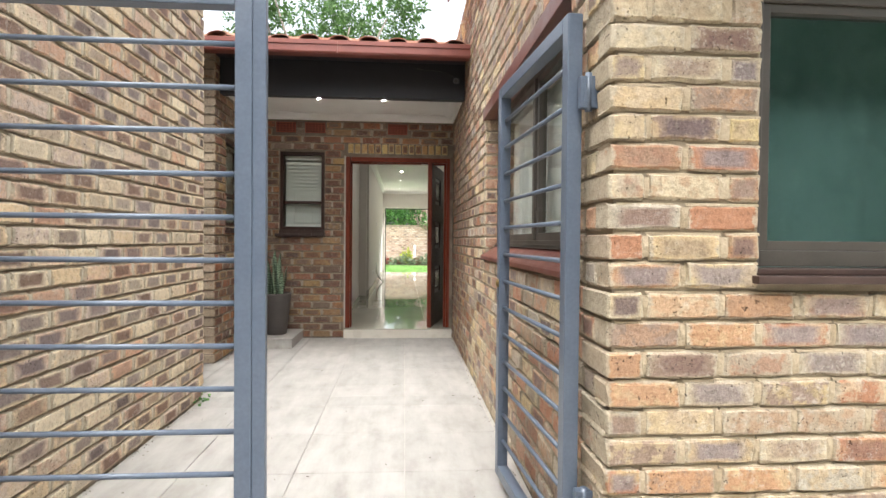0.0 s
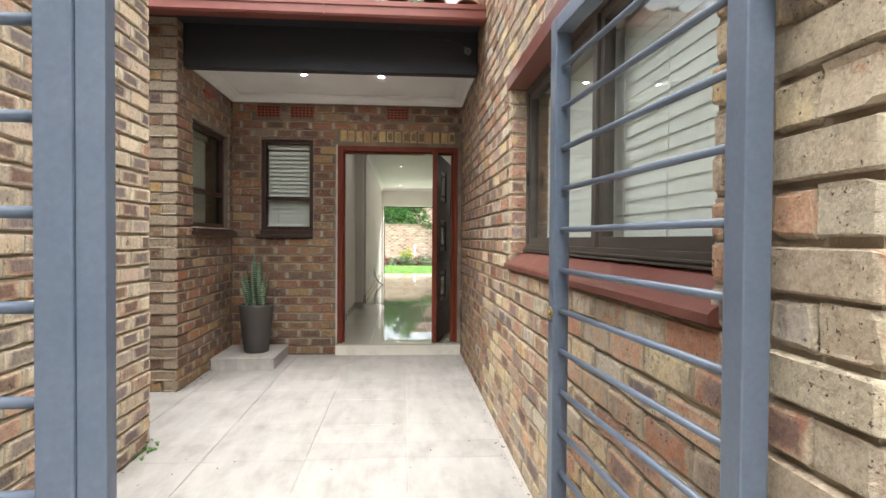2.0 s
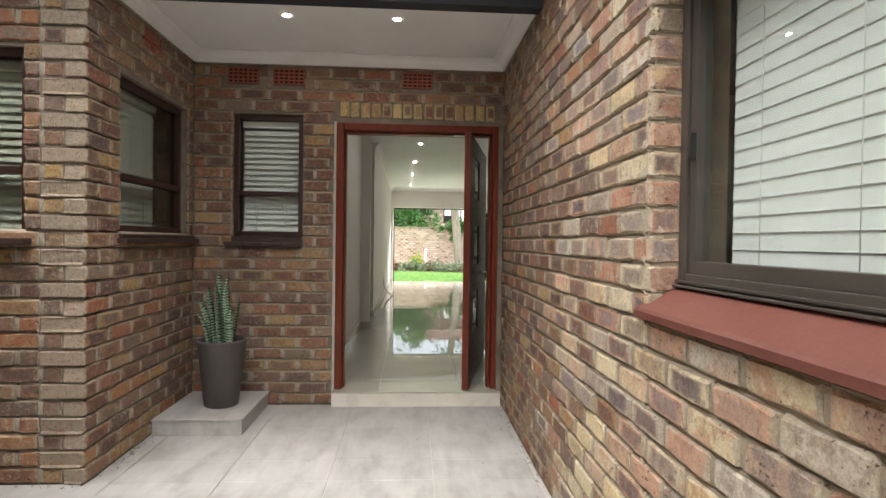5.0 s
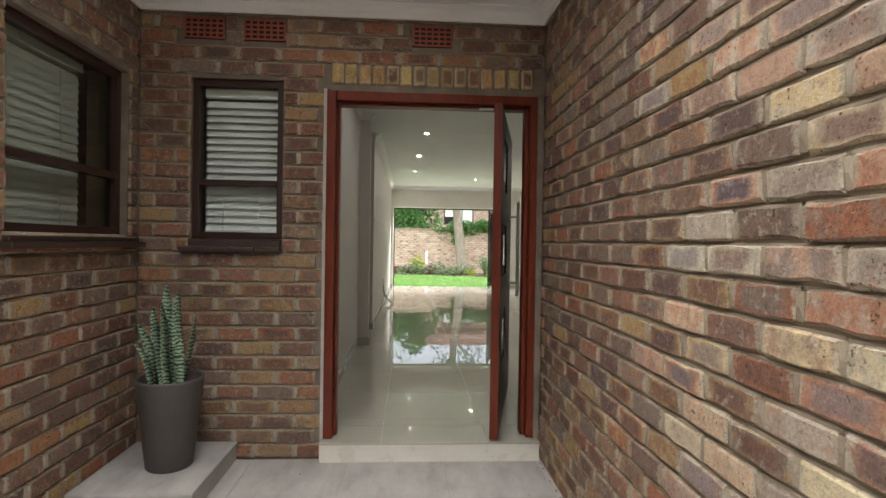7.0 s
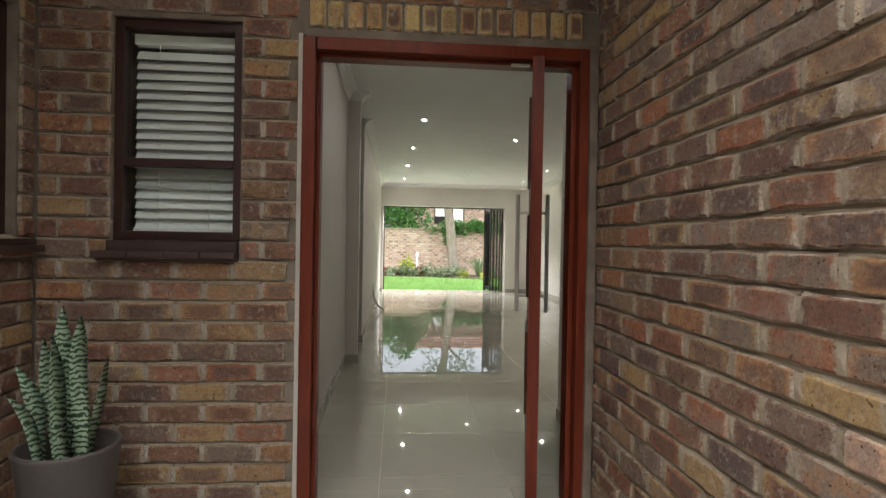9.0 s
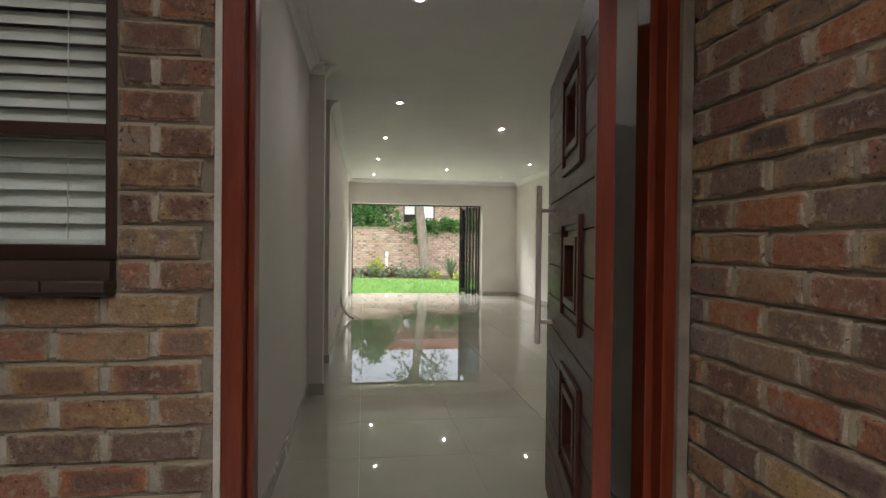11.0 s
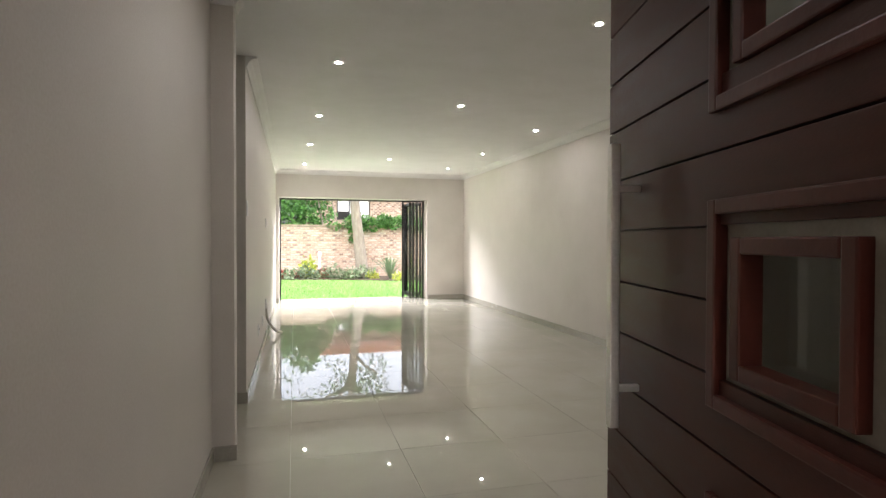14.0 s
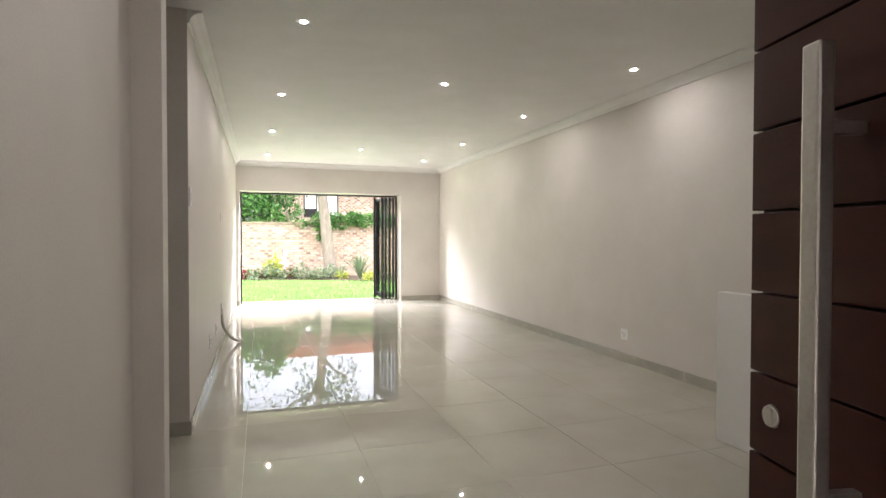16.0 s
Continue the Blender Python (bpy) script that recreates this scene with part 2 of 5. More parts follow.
M_BARK = surface("pale_bark", (0.19, 0.155, 0.125), (0.29, 0.25, 0.205), 5, (0.85, 0.95), 0.9, fine=30, stretch=(3, 3, 0.8), distance=0.02)
M_SOILBED = surface("garden_soil", (0.05, 0.034, 0.022), (0.09, 0.065, 0.045), 9, (0.9, 1.0), 0.8, fine=50, distance=0.02)
M_GROUND = surface("ground_earth", (0.10, 0.10, 0.05), (0.16, 0.14, 0.08), 0.6, (0.9, 1.0), 0.4, fine=20, distance=0.02)
M_PAVING = surface("grey_paving_grout", (0.40, 0.37, 0.33), (0.48, 0.45, 0.41), 6, (0.8, 0.9), 0.3)
M_STEP = surface("cream_step_tile", (0.60, 0.56, 0.49), (0.66, 0.62, 0.55), 5, (0.25, 0.35), 0.02)


def emission(name, colour, strength):
    m, nt, b, mk, link = nodes_of(name)
    b.inputs["Base Color"].default_value = (0.8, 0.8, 0.8, 1)
    b.inputs["Emission Color"].default_value = (*colour, 1)
    b.inputs["Emission Strength"].default_value = strength
    return m


M_BULB = emission("downlight_led", (1.0, 0.95, 0.90), 250)


def glass(name, tint, gloss=0.04):
    """Thin pane: clear body, Fresnel gloss."""
    m, nt, b, mk, link = nodes_of(name)
    lw, tr, gl, mx = mk("ShaderNodeLayerWeight"), mk("ShaderNodeBsdfTransparent"), mk("ShaderNodeBsdfGlossy"), mk("ShaderNodeMixShader")
    lw.inputs["Blend"].default_value = 0.5
    curve_ = mk("ShaderNodeMath")
    curve_.operation = "POWER"
    link(lw.outputs["Facing"], curve_.inputs[0])
    curve_.inputs[1].default_value = 4.8
    grade = mk("ShaderNodeMapRange")
    grade.inputs["To Min"].default_value, grade.inputs["To Max"].default_value = gloss, 0.85
    link(curve_.outputs[0], grade.inputs["Value"])
    tr.inputs["Color"].default_value = (*tint, 1)
    gl.inputs["Roughness"].default_value = 0.008
    link(grade.outputs[0], mx.inputs[0])
    link(tr.outputs[0], mx.inputs[1])
    link(gl.outputs[0], mx.inputs[2])
    link(mx.outputs[0], nt.nodes["Material Output"].inputs["Surface"])
    return m


M_GLASS = glass("clear_glass", (0.93, 0.95, 0.935), 0.035)
# grey tint added to dim the shaded blinds and the door panes
M_GLASS_DIM = glass("smoky_glass", (0.76, 0.78, 0.73), 0.05)
M_GLASS_TINT = glass("tinted_glass", (0.74, 0.82, 0.80), 0.08)


def porcelain():
    """Polished cream floor tile."""
    m, nt, b, mk, link = nodes_of("polished_porcelain")
    rnd = mk("ShaderNodeObjectInfo").outputs["Random"]
    cloud = noise_tex(nt, 1.6, 5, 0.55)
    col = ramp(nt, cloud, [(0.3, (0.40, 0.38, 0.315)), (0.7, (0.47, 0.45, 0.385))])
    col = mix_col(nt, 0.12, col, ramp(nt, rnd, [(0, (0.4, 0.4, 0.4)), (1, (0.6, 0.6, 0.6))]), "OVERLAY")
    col = mix_col(nt, 0.15, col, noise_tex(nt, 260, 2), "OVERLAY")
    link(col, b.inputs["Base Color"])
    link(ramp(nt, noise_tex(nt, 3.0, 4), [(0.35, (0.012,) * 3), (0.7, (0.03,) * 3)]), b.inputs["Roughness"])
    b.inputs["IOR"].default_value = 1.9
    bump(nt, b, noise_tex(nt, 1.2, 1), 0.006, 0.004)
    return m


def stone_tile():
    """Pale outdoor tile with soft travertine clouding along its length."""
    m, nt, b, mk, link = nodes_of("pale_outdoor_tile")
    rnd = mk("ShaderNodeObjectInfo").outputs["Random"]
    geo = mk("ShaderNodeNewGeometry").outputs["Position"]
    cloud = noise_tex(nt, 4.5, 7, 0.6, geo, stretch=(1.6, 0.7, 1))
    col = ramp(nt, cloud, [(0.28, (0.26, 0.242, 0.22)), (0.5, (0.365, 0.348, 0.325)), (0.72, (0.43, 0.413, 0.39))])
    vein = ramp(nt, noise_tex(nt, 2.2, 8, 0.7, geo, stretch=(3.5, 0.5, 1)), [(0.40, (0.40, 0.40, 0.40)), (0.6, (0.56, 0.56, 0.56))])
    col = mix_col(nt, 0.4, col, vein, "OVERLAY")
    col = mix_col(nt, 0.22, col, ramp(nt, rnd, [(0, (0.38, 0.38, 0.38)), (1, (0.6, 0.6, 0.6))]), "OVERLAY")
    dirt = ramp(nt, noise_tex(nt, 1.1, 6, 0.7, geo), [(0.55, (1, 1, 1)), (0.8, (0.72, 0.69, 0.65))])
    col = mix_col(nt, 0.7, col, dirt, "MULTIPLY")
    link(col, b.inputs["Base Color"])
    link(ramp(nt, cloud, [(0.3, (0.42,) * 3), (0.7, (0.6,) * 3)]), b.inputs["Roughness"])
    bump(nt, b, noise_tex(nt, 90, 4, 0.6, geo), 0.12, 0.003)
    return m


M_PORCELAIN, M_STONETILE = porcelain(), stone_tile()


def leafy(name, dark, light, rough=0.5):
    m, nt, b, mk, link = nodes_of(name)
    rnd = mk("ShaderNodeNewGeometry").outputs["Random Per Island"]
    col = ramp(nt, rnd, [(0.0, dark), (1.0, light)])
    col = mix_col(nt, 0.35, col, noise_tex(nt, 1.5, 4), "OVERLAY")
    link(col, b.inputs["Base Color"])
    b.inputs["Roughness"].default_value = rough
    tr, mx = mk("ShaderNodeBsdfTranslucent"), mk("ShaderNodeMixShader")
    link(col, tr.inputs["Color"])
    mx.inputs[0].default_value = 0.35
    link(b.outputs[0], mx.inputs[1])
    link(tr.outputs[0], mx.inputs[2])
    link(mx.outputs[0], nt.nodes["Material Output"].inputs["Surface"])
    return m


M_LEAF = leafy("tree_leaves", (0.035, 0.075, 0.020), (0.10, 0.20, 0.05))
M_HEDGE = leafy("hedge_leaves", (0.030, 0.10, 0.022), (0.15, 0.34, 0.08), 0.35)
M_SHRUBBERY = leafy("shrubbery_leaves", (0.055, 0.12, 0.075), (0.16, 0.28, 0.16), 0.4)
M_GRASS = leafy("lawn_grass", (0.17, 0.32, 0.08), (0.34, 0.50, 0.18))
M_LIME = leafy("lime_leaves", (0.25, 0.32, 0.03), (0.45, 0.50, 0.06))
M_REDLEAF = leafy("red_leaves", (0.14, 0.02, 0.02), (0.30, 0.06, 0.04))
M_GREYLEAF = leafy("grey_green_leaves", (0.10, 0.15, 0.08), (0.26, 0.32, 0.20))


def snake_leaf():
    m, nt, b, mk, link = nodes_of("banded_succulent_leaf")
    w = mk("ShaderNodeTexWave")
    w.bands_direction = "Z"
    w.inputs["Scale"].default_value, w.inputs["Distortion"].default_value = 16, 6
    w.inputs["Detail"].default_value, w.inputs["Detail Scale"].default_value = 3, 2.5
    link(mk("ShaderNodeNewGeometry").outputs["Position"], w.inputs["Vector"])
    col = ramp(nt, w.outputs["Fac"], [(0.25, (0.018, 0.050, 0.022)), (0.6, (0.32, 0.42, 0.29))])
    link(col, b.inputs["Base Color"])
    b.inputs["Roughness"].default_value = 0.4
    return m


M_SNAKE = snake_leaf()

# ---- mesh helpers ----
def box(bm, x0, x1, y0, y1, z0, z1):
    v = [bm.verts.new((x, y, z)) for z in (z0, z1) for y in (y0, y1) for x in (x0, x1)]
    for f in ((0, 2, 3, 1), (4, 5, 7, 6), (0, 1, 5, 4), (2, 6, 7, 3), (0, 4, 6, 2), (1, 3, 7, 5)):
        bm.faces.new([v[i] for i in f])
    return v


def boxes(*dims, bevel=0.0):
    bm = bmesh.new()
    for d in dims:
        box(bm, *d)
    if bevel:
        bmesh.ops.bevel(bm, geom=bm.edges[:], offset=bevel, segments=2, affect="EDGES", profile=0.6)
    return bm


def tube(bm, a, b, r0, r1=None, n=12, caps=True):
    """A tapered round bar from a to b."""
    r1 = r0 if r1 is None else r1
    a, b = Vector(a), Vector(b)
    q = (b - a).to_track_quat("Z", "Y")
    rings = []
    for p, r in ((a, r0), (b, r1)):
        rings.append([bm.verts.new(p + q @ Vector((r * math.cos(i * math.tau / n), r * math.sin(i * math.tau / n), 0))) for i in range(n)])
    for i in range(n):
        f = bm.faces.new((rings[0][i], rings[0][(i + 1) % n], rings[1][(i + 1) % n], rings[1][i]))
        f.smooth = True
    if caps:
        bm.faces.new(rings[0][::-1])
        bm.faces.new(rings[1])


def lathe(bm, profile, n=32, centre=(0, 0, 0)):
    rings = [[bm.verts.new((centre[0] + r * math.cos(i * math.tau / n), centre[1] + r * math.sin(i * math.tau / n), centre[2] + z)) for i in range(n)] for r, z in profile]
    for lo, hi in zip(rings, rings[1:]):
        for i in range(n):
            f = bm.faces.new((lo[i], lo[(i + 1) % n], hi[(i + 1) % n], hi[i]))
            f.smooth = True
    return rings


def mesh_of(name, bm, material):
    me = bpy.data.meshes.new(name)
    bmesh.ops.recalc_face_normals(bm, faces=bm.faces[:])
    bm.to_mesh(me)
    bm.free()
    me.materials.append(material)
    return me


def part(name, bm, material, parent=None, label=""):
    ob = new(name, mesh_of(name, bm, material))
    ob.parent = parent
    return tagged(ob, label)


def thing(name, label, category, group="", kind=""):
    return tagged(new(name), label, category, group, kind)


def structure(name, bm, material, label, category):
    return tagged(part(name, bm, material), label, category, kind="structure")


def raw_mesh(name, verts, faces, material, uvs=None):
    me = bpy.data.meshes.new(name)
    me.from_pydata(verts, [], faces)
    if uvs is not None:
        layer = me.uv_layers.new(name="UVMap")
        layer.data.foreach_set("uv", np.asarray(uvs, np.float32).ravel())
    me.materials.append(material)
    return me


def slab_with_holes(u0, u1, z0, z1, holes, place):
    """Boxes that fill u0..u1 by z0..z1 but for the holes (ua, ub, za, zb); place(ua, ub, za, zb) gives the six sides."""
    us = sorted({u0, u1, *[min(max(h[i], u0), u1) for h in holes for i in (0, 1)]})
    dims = []
    for ua, ub in zip(us, us[1:]):
        if ub - ua < 1e-6:
            continue
        mid = (ua + ub) / 2
        cuts = sorted((h[2], h[3]) for h in holes if h[0] < mid < h[1])
        z = z0
        for a, b in cuts:
            if a > z + 1e-6:
                dims.append(place(ua, ub, z, a))
            z = max(z, b)
        if z1 > z + 1e-6:
            dims.append(place(ua, ub, z, z1))
    return boxes(*dims)


# ---- bricks ----
COURSE, BRICK_L, BRICK_H, JOINT = 0.087, 0.222, 0.0758, 0.0135
PITCH = BRICK_L + JOINT


def brick_shape(length, depth, rng, height=BRICK_H):
    """Worn brick: u along 0..length, outward y, z up 0..height. Gives vertices, faces, uvs per corner."""
    e = 0.008
    us = [0, e, length * 0.36, length * 0.66, length - e, length]
    ws = [0, e, height - e, height]
    verts, faces, uvs = [], [], []
    for j, w in enumerate(ws):
        for i, u in enumerate(us):
            rim = i in (0, 5) or j in (0, 3)
            corner = i in (0, 5) and j in (0, 3)
            back = -0.0075 - rng.uniform(0, 0.006) - (rng.uniform(0.004, 0.016) if corner else 0) if rim else rng.uniform(-0.003, 0.002)
            verts.append((u + rng.uniform(-1, 1) * 0.0055, back, w + rng.uniform(-1, 1) * 0.0042))
    n = len(us)
    for j in range(3):
        for i in range(5):
            faces.append((j * n + i, j * n + i + 1, (j + 1) * n + i + 1, (j + 1) * n + i))
    rim = [*range(0, 6), 11, 17, 23, 22, 21, 20, 19, 18, 12, 6]
    base = len(verts)
    for k in rim:
        u, _, w = verts[k]
        verts.append((u, -depth, w))
    for k in range(len(rim)):
        k2 = (k + 1) % len(rim)
        faces.append((rim[k2], rim[k], base + k, base + k2))
    for f in faces:
        for k in f:
            u, _, w = verts[k]
            uvs.append((u / length, w / height))
    return np.array(verts), faces, uvs


shape_rng = random.Random(7)
SHAPES = {}


def shapes_for(length, depth, height=BRICK_H):
    key = (round(length, 3), depth, round(height, 3))
    if key not in SHAPES:
        SHAPES[key] = [[brick_shape(key[0], depth, shape_rng, key[2]), None] for _ in range(9 if abs(length - BRICK_L) < 1e-6 else 2)]
    return SHAPES[key]


PENDING = []


def lay_bricks(parent, origin, u_dir, n_dir, length, z0, courses, holes, mats, near, first=None, corner=None, shift=0.0, rake=(-0.015, -0.008), bed=None, perpend=None):
    """Stretcher bond over a wall face. near(u, z): pieces told apart singly. first(k): where course k starts and its brick's length.
    corner(k): (u, length, depth) of a corner brick. The pieces themselves are made at the end of the file."""
    lay = random.Random(round(origin[0] * 100) + round(origin[1] * 10) + courses)
    jobs = []
    for k in range(courses):
        z = z0 + k * COURSE
        mid = z + BRICK_H / 2
        blocked = sorted((h[0], h[1]) for h in holes if h[2] < mid < h[3])
        runs, u = [], 0.0 if first is None else first(k)
        end = length
        if corner:
            cu, cl, cd = corner(k)
            jobs.append((cu, z, cl, cd))
            if cu > length / 2:
                end = cu - JOINT
        for a, b in blocked:
            if a > u:
                runs.append((u, a))
            u = max(u, b)
        if end > u:
            runs.append((u, end))
        phase = shift + (PITCH / 2 if k % 2 else 0.0)
        for a, b in runs:
            i = math.floor((a - phase) / PITCH)
            while phase + i * PITCH < b:
                s = max(a, phase + i * PITCH)
                e = min(b, phase + i * PITCH + BRICK_L)
                if e - s > 0.035:
                    full = e - s > BRICK_L - 0.004
                    jobs.append((s, z, BRICK_L if full else max(0.04, round((e - s) * 50) / 50 if e - s > 0.06 else round(e - s, 3)), 0.05))
                i += 1
    # upright joints are struck almost flush, bed joints raked back
    strips = []
    for k in range(courses):
        z = z0 + k * COURSE
        row = sorted((j[0], j[0] + j[2]) for j in jobs if abs(j[1] - z) < 1e-4 and len(j) == 4)
        for (a0, a1), (b0, b1) in zip(row, row[1:]):
            if b0 - a1 < 0.04:
                strips.append((a1 - 0.006, b0 + 0.006, z + lay.uniform(0.003, 0.008), z + BRICK_H - lay.uniform(0.002, 0.009), lay.uniform(-0.0055, -0.0015)))
    if strips:
        vs, fs = [], []
        for u, z, l_, d_, *rest in jobs:
            w0, w1, c0, c1 = z + BRICK_H - 0.004, z + COURSE + 0.003, lay.uniform(*rake), lay.uniform(*rake)
            k, mid_ = len(vs), u + l_ * lay.uniform(0.35, 0.65)
            inset = -0.003 if d_ == 0.05 else 0.024
            for uu, cc in ((u + inset, c0), (mid_, (c0 + c1) / 2 + lay.uniform(-0.003, 0.003)), (u + l_ - inset, c1)):
                for w, q in ((w0, cc), (w0 + 0.006, cc - 0.001), (w1, -0.034)):
                    vs.append(tuple(Vector(origin) + Vector(u_dir) * uu + Vector(n_dir) * q + Vector((0, 0, w))))
            fs += [(k + 3 * a + b, k + 3 * a + 3 + b, k + 3 * a + 4 + b, k + 3 * a + 1 + b) for a in (0, 1) for b in (0, 1)]
        ob = new("bed_joints", raw_mesh("bed_joints", vs, fs, bed or M_MORTAR))
        ob.parent = parent
        tagged(ob, kind="stuff")
        vs, fs = [], []
        for a, b, c, d, n_ in strips:
            k = len(vs)
            for u, w, q in ((a, c, n_ - 0.006), (b, c, n_ - 0.006), (b, d, n_ - 0.004), (a, d, n_ - 0.004), ((a + b) / 2 - 0.004, (c + d) / 2, n_), ((a + b) / 2 + 0.004, (c + d) / 2, n_),
                            (a, c, -0.03), (b, c, -0.03), (b, d, -0.03), (a, d, -0.03)):
                vs.append(tuple(Vector(origin) + Vector(u_dir) * u + Vector(n_dir) * q + Vector((0, 0, w))))
            fs += [(k, k + 1, k + 5, k + 4), (k + 1, k + 2, k + 5), (k + 2, k + 3, k + 4, k + 5), (k + 3, k, k + 4), (k + 6, k + 7, k + 1, k), (k + 7, k + 8, k + 2, k + 1), (k + 8, k + 9, k + 3, k + 2), (k + 9, k + 6, k, k + 3)]
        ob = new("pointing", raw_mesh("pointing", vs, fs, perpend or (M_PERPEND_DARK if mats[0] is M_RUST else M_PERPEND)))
        ob.parent = parent
        tagged(ob, kind="stuff")
    PENDING.append((parent, Vector(origin), Vector(u_dir), Vector(n_dir), jobs, mats, near, lay))


def place_bricks():
    for parent, origin, u_dir, n_dir, jobs, mats, near, lay in PENDING:
        rot = Matrix((u_dir, n_dir, Vector((0, 0, 1)))).transposed()
        singles = 0
        vs, fs, uvs, base = [], [], [], 0
        for u, z, length, depth, *rest in jobs:
            height = rest[0] if rest else BRICK_H
            options = shapes_for(length, depth, height)
            entry = options[lay.randrange(len(options))]
            (verts, faces, uv) = entry[0]
            pos = origin + u_dir * (u + lay.uniform(-0.002, 0.002)) + n_dir * lay.uniform(-0.0045, 0.0025) + Vector((0, 0, z + lay.uniform(-0.002, 0.002)))
            tilt = Matrix.Rotation(lay.uniform(-0.008, 0.008), 3, n_dir)
            if near(u, z) and singles < 300:
                key = mats[0].name
                if entry[1] is None:
                    entry[1] = {}
                if key not in entry[1]:
                    entry[1][key] = raw_mesh("brick", verts.tolist(), faces, mats[0], uv)
                ob = new("brick", entry[1][key])
                ob.parent = parent
                ob.matrix_basis = Matrix.Translation(pos) @ (tilt @ rot).to_4x4()
                singles += 1
            else:
                m = np.array(tilt @ rot)
                vs.append(verts @ m.T + np.array(pos))
                fs += [tuple(i + base for i in f) for f in faces]
                uvs += uv
                base += len(verts)
        if vs:
            ob = new("brickwork", raw_mesh("brickwork", np.concatenate(vs).tolist(), fs, mats[1], uvs))
            ob.parent = parent
            tagged(ob, kind="stuff")


# ---- plan ----
RIGHT_X, LEFT_X, RECESS_X, DOOR_Y, CORNER_Y = 0.85, -1.22, -1.53, 6.82, 1.69
FLOOR_Z, CEIL_Z = 0.115, 2.78
FAR_Y, LOUNGE_X = 17.92, 3.485
R_MORTAR = 0.017

# ground, slabs
bm = boxes((-220, 220, -220, 220, -0.4, -0.06))
structure("ground", bm, M_GROUND, "dry brown earth reaching to the horizon", "ground")
bm = boxes((-4.2, 0.858, -4.0, 6.83, -0.06, -0.006), (0.858, 6.0, -4.0, 1.60, -0.06, -0.006))
porch_floor = structure("floor_porch", bm, M_PAVING, "grey grouted bed under the pale porch tiles", "floor")
bm = boxes((-4.2, 3.9, 7.06, 18.45, -0.06, FLOOR_Z - 0.004), (-0.455, 0.815, 6.83, 7.06, -0.06, FLOOR_Z - 0.004))
lounge_floor = structure("floor_lounge", bm, M_STEP, "grouted bed under polished cream lounge tiles", "floor")

# house walls of face brick
win_r = (2.09, 4.17, 1.06, 2.10)
holes = [(win_r[0] - CORNER_Y, win_r[1] - CORNER_Y, win_r[2], win_r[3])]
bm = slab_with_holes(CORNER_Y + R_MORTAR, 7.06, -0.05, 3.56, [(win_r[0], win_r[1], win_r[2], win_r[3])], lambda a, b, c, d: (RIGHT_X + R_MORTAR, 1.10, a, b, c, d))
wall_right = structure("wall_right", bm, M_MORTAR, "long wall of weathered buff and brown face brick beside the paved path", "wall")
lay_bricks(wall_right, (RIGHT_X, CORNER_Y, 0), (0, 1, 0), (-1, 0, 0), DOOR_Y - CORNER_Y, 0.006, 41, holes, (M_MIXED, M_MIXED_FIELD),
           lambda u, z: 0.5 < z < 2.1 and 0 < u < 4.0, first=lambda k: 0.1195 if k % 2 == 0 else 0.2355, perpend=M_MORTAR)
# under the porch the same wall goes russet, mostly shade put into the brick colour, the two kinds mingling where they
# meet
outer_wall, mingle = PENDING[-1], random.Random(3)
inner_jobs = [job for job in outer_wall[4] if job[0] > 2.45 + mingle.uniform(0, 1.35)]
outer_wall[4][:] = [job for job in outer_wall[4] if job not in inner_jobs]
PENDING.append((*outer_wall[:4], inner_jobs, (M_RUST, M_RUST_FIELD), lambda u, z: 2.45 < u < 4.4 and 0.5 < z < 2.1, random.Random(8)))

lay_bricks(wall_right, (0.952, win_r[1] - 0.008, 0), (-1, 0, 0), (0, -1, 0), 0.10, 0.006, 24, [(0, 0.1, 0, win_r[2]), (0, 0.1, 2.09, 4)], (M_MIXED, M_MIXED_FIELD), lambda u, z: True,
           corner=lambda k: (0.0, 0.098, 0.05))
PENDING[-1][4][:] = [job for job in PENDING[-1][4] if win_r[2] + 0.06 < job[1] < 2.05]

win_f = (1.31, 2.75, 1.075, 1.995)
bm = slab_with_holes(1.10, 4.2, -0.05, 3.56, [(win_f[0], win_f[1], win_f[2], win_f[3])], lambda a, b, c, d: (a, b, CORNER_Y + R_MORTAR, 1.93, c, d))
wall_front = structure("wall_front", bm, M_MORTAR, "front wall of buff face brick round a brown-framed window", "wall")
FRONT_L = 4.2 - RIGHT_X
lay_bricks(wall_front, (4.2, CORNER_Y, 0), (-1, 0, 0), (0, -1, 0), FRONT_L, 0.006, 38,
           [(4.2 - win_f[1], 4.2 - win_f[0], win_f[2], win_f[3])], (M_BUFF, M_BUFF_FIELD), lambda u, z: u > 1.9 and 0.25 < z < 2.2,
           corner=lambda k: (FRONT_L - BRICK_L, BRICK_L, 0.106) if k % 2 == 0 else (FRONT_L - 0.106, 0.106, BRICK_L), shift=FRONT_L - BRICK_L, rake=(-0.013, -0.008), bed=M_TAN, perpend=M_TAN)

bm = boxes((-1.46, LEFT_X - R_MORTAR, -3.0, 4.29, -0.05, 3.3))
wall_left = structure("wall_left", bm, M_MORTAR, "tall garden-side wall of buff face brick with purple-brown hearts", "wall")
lay_bricks(wall_left, (LEFT_X, 4.30, 0), (0, -1, 0), (1, 0, 0), 7.2, 0.02, 38, [], (M_CREAM, M_CREAM_FIELD), lambda u, z: u < 2.6 and 0.1 < z < 2.5)

# unseen building added behind the left wall to keep the wing in shade
bm = boxes((-4.2, -1.462, 4.05, 4.27, -0.05, 3.3), (-4.2, -1.462, -3.0, -2.78, -0.05, 3.3), (-4.42, -4.2, -3.0, 4.27, -0.05, 3.3))
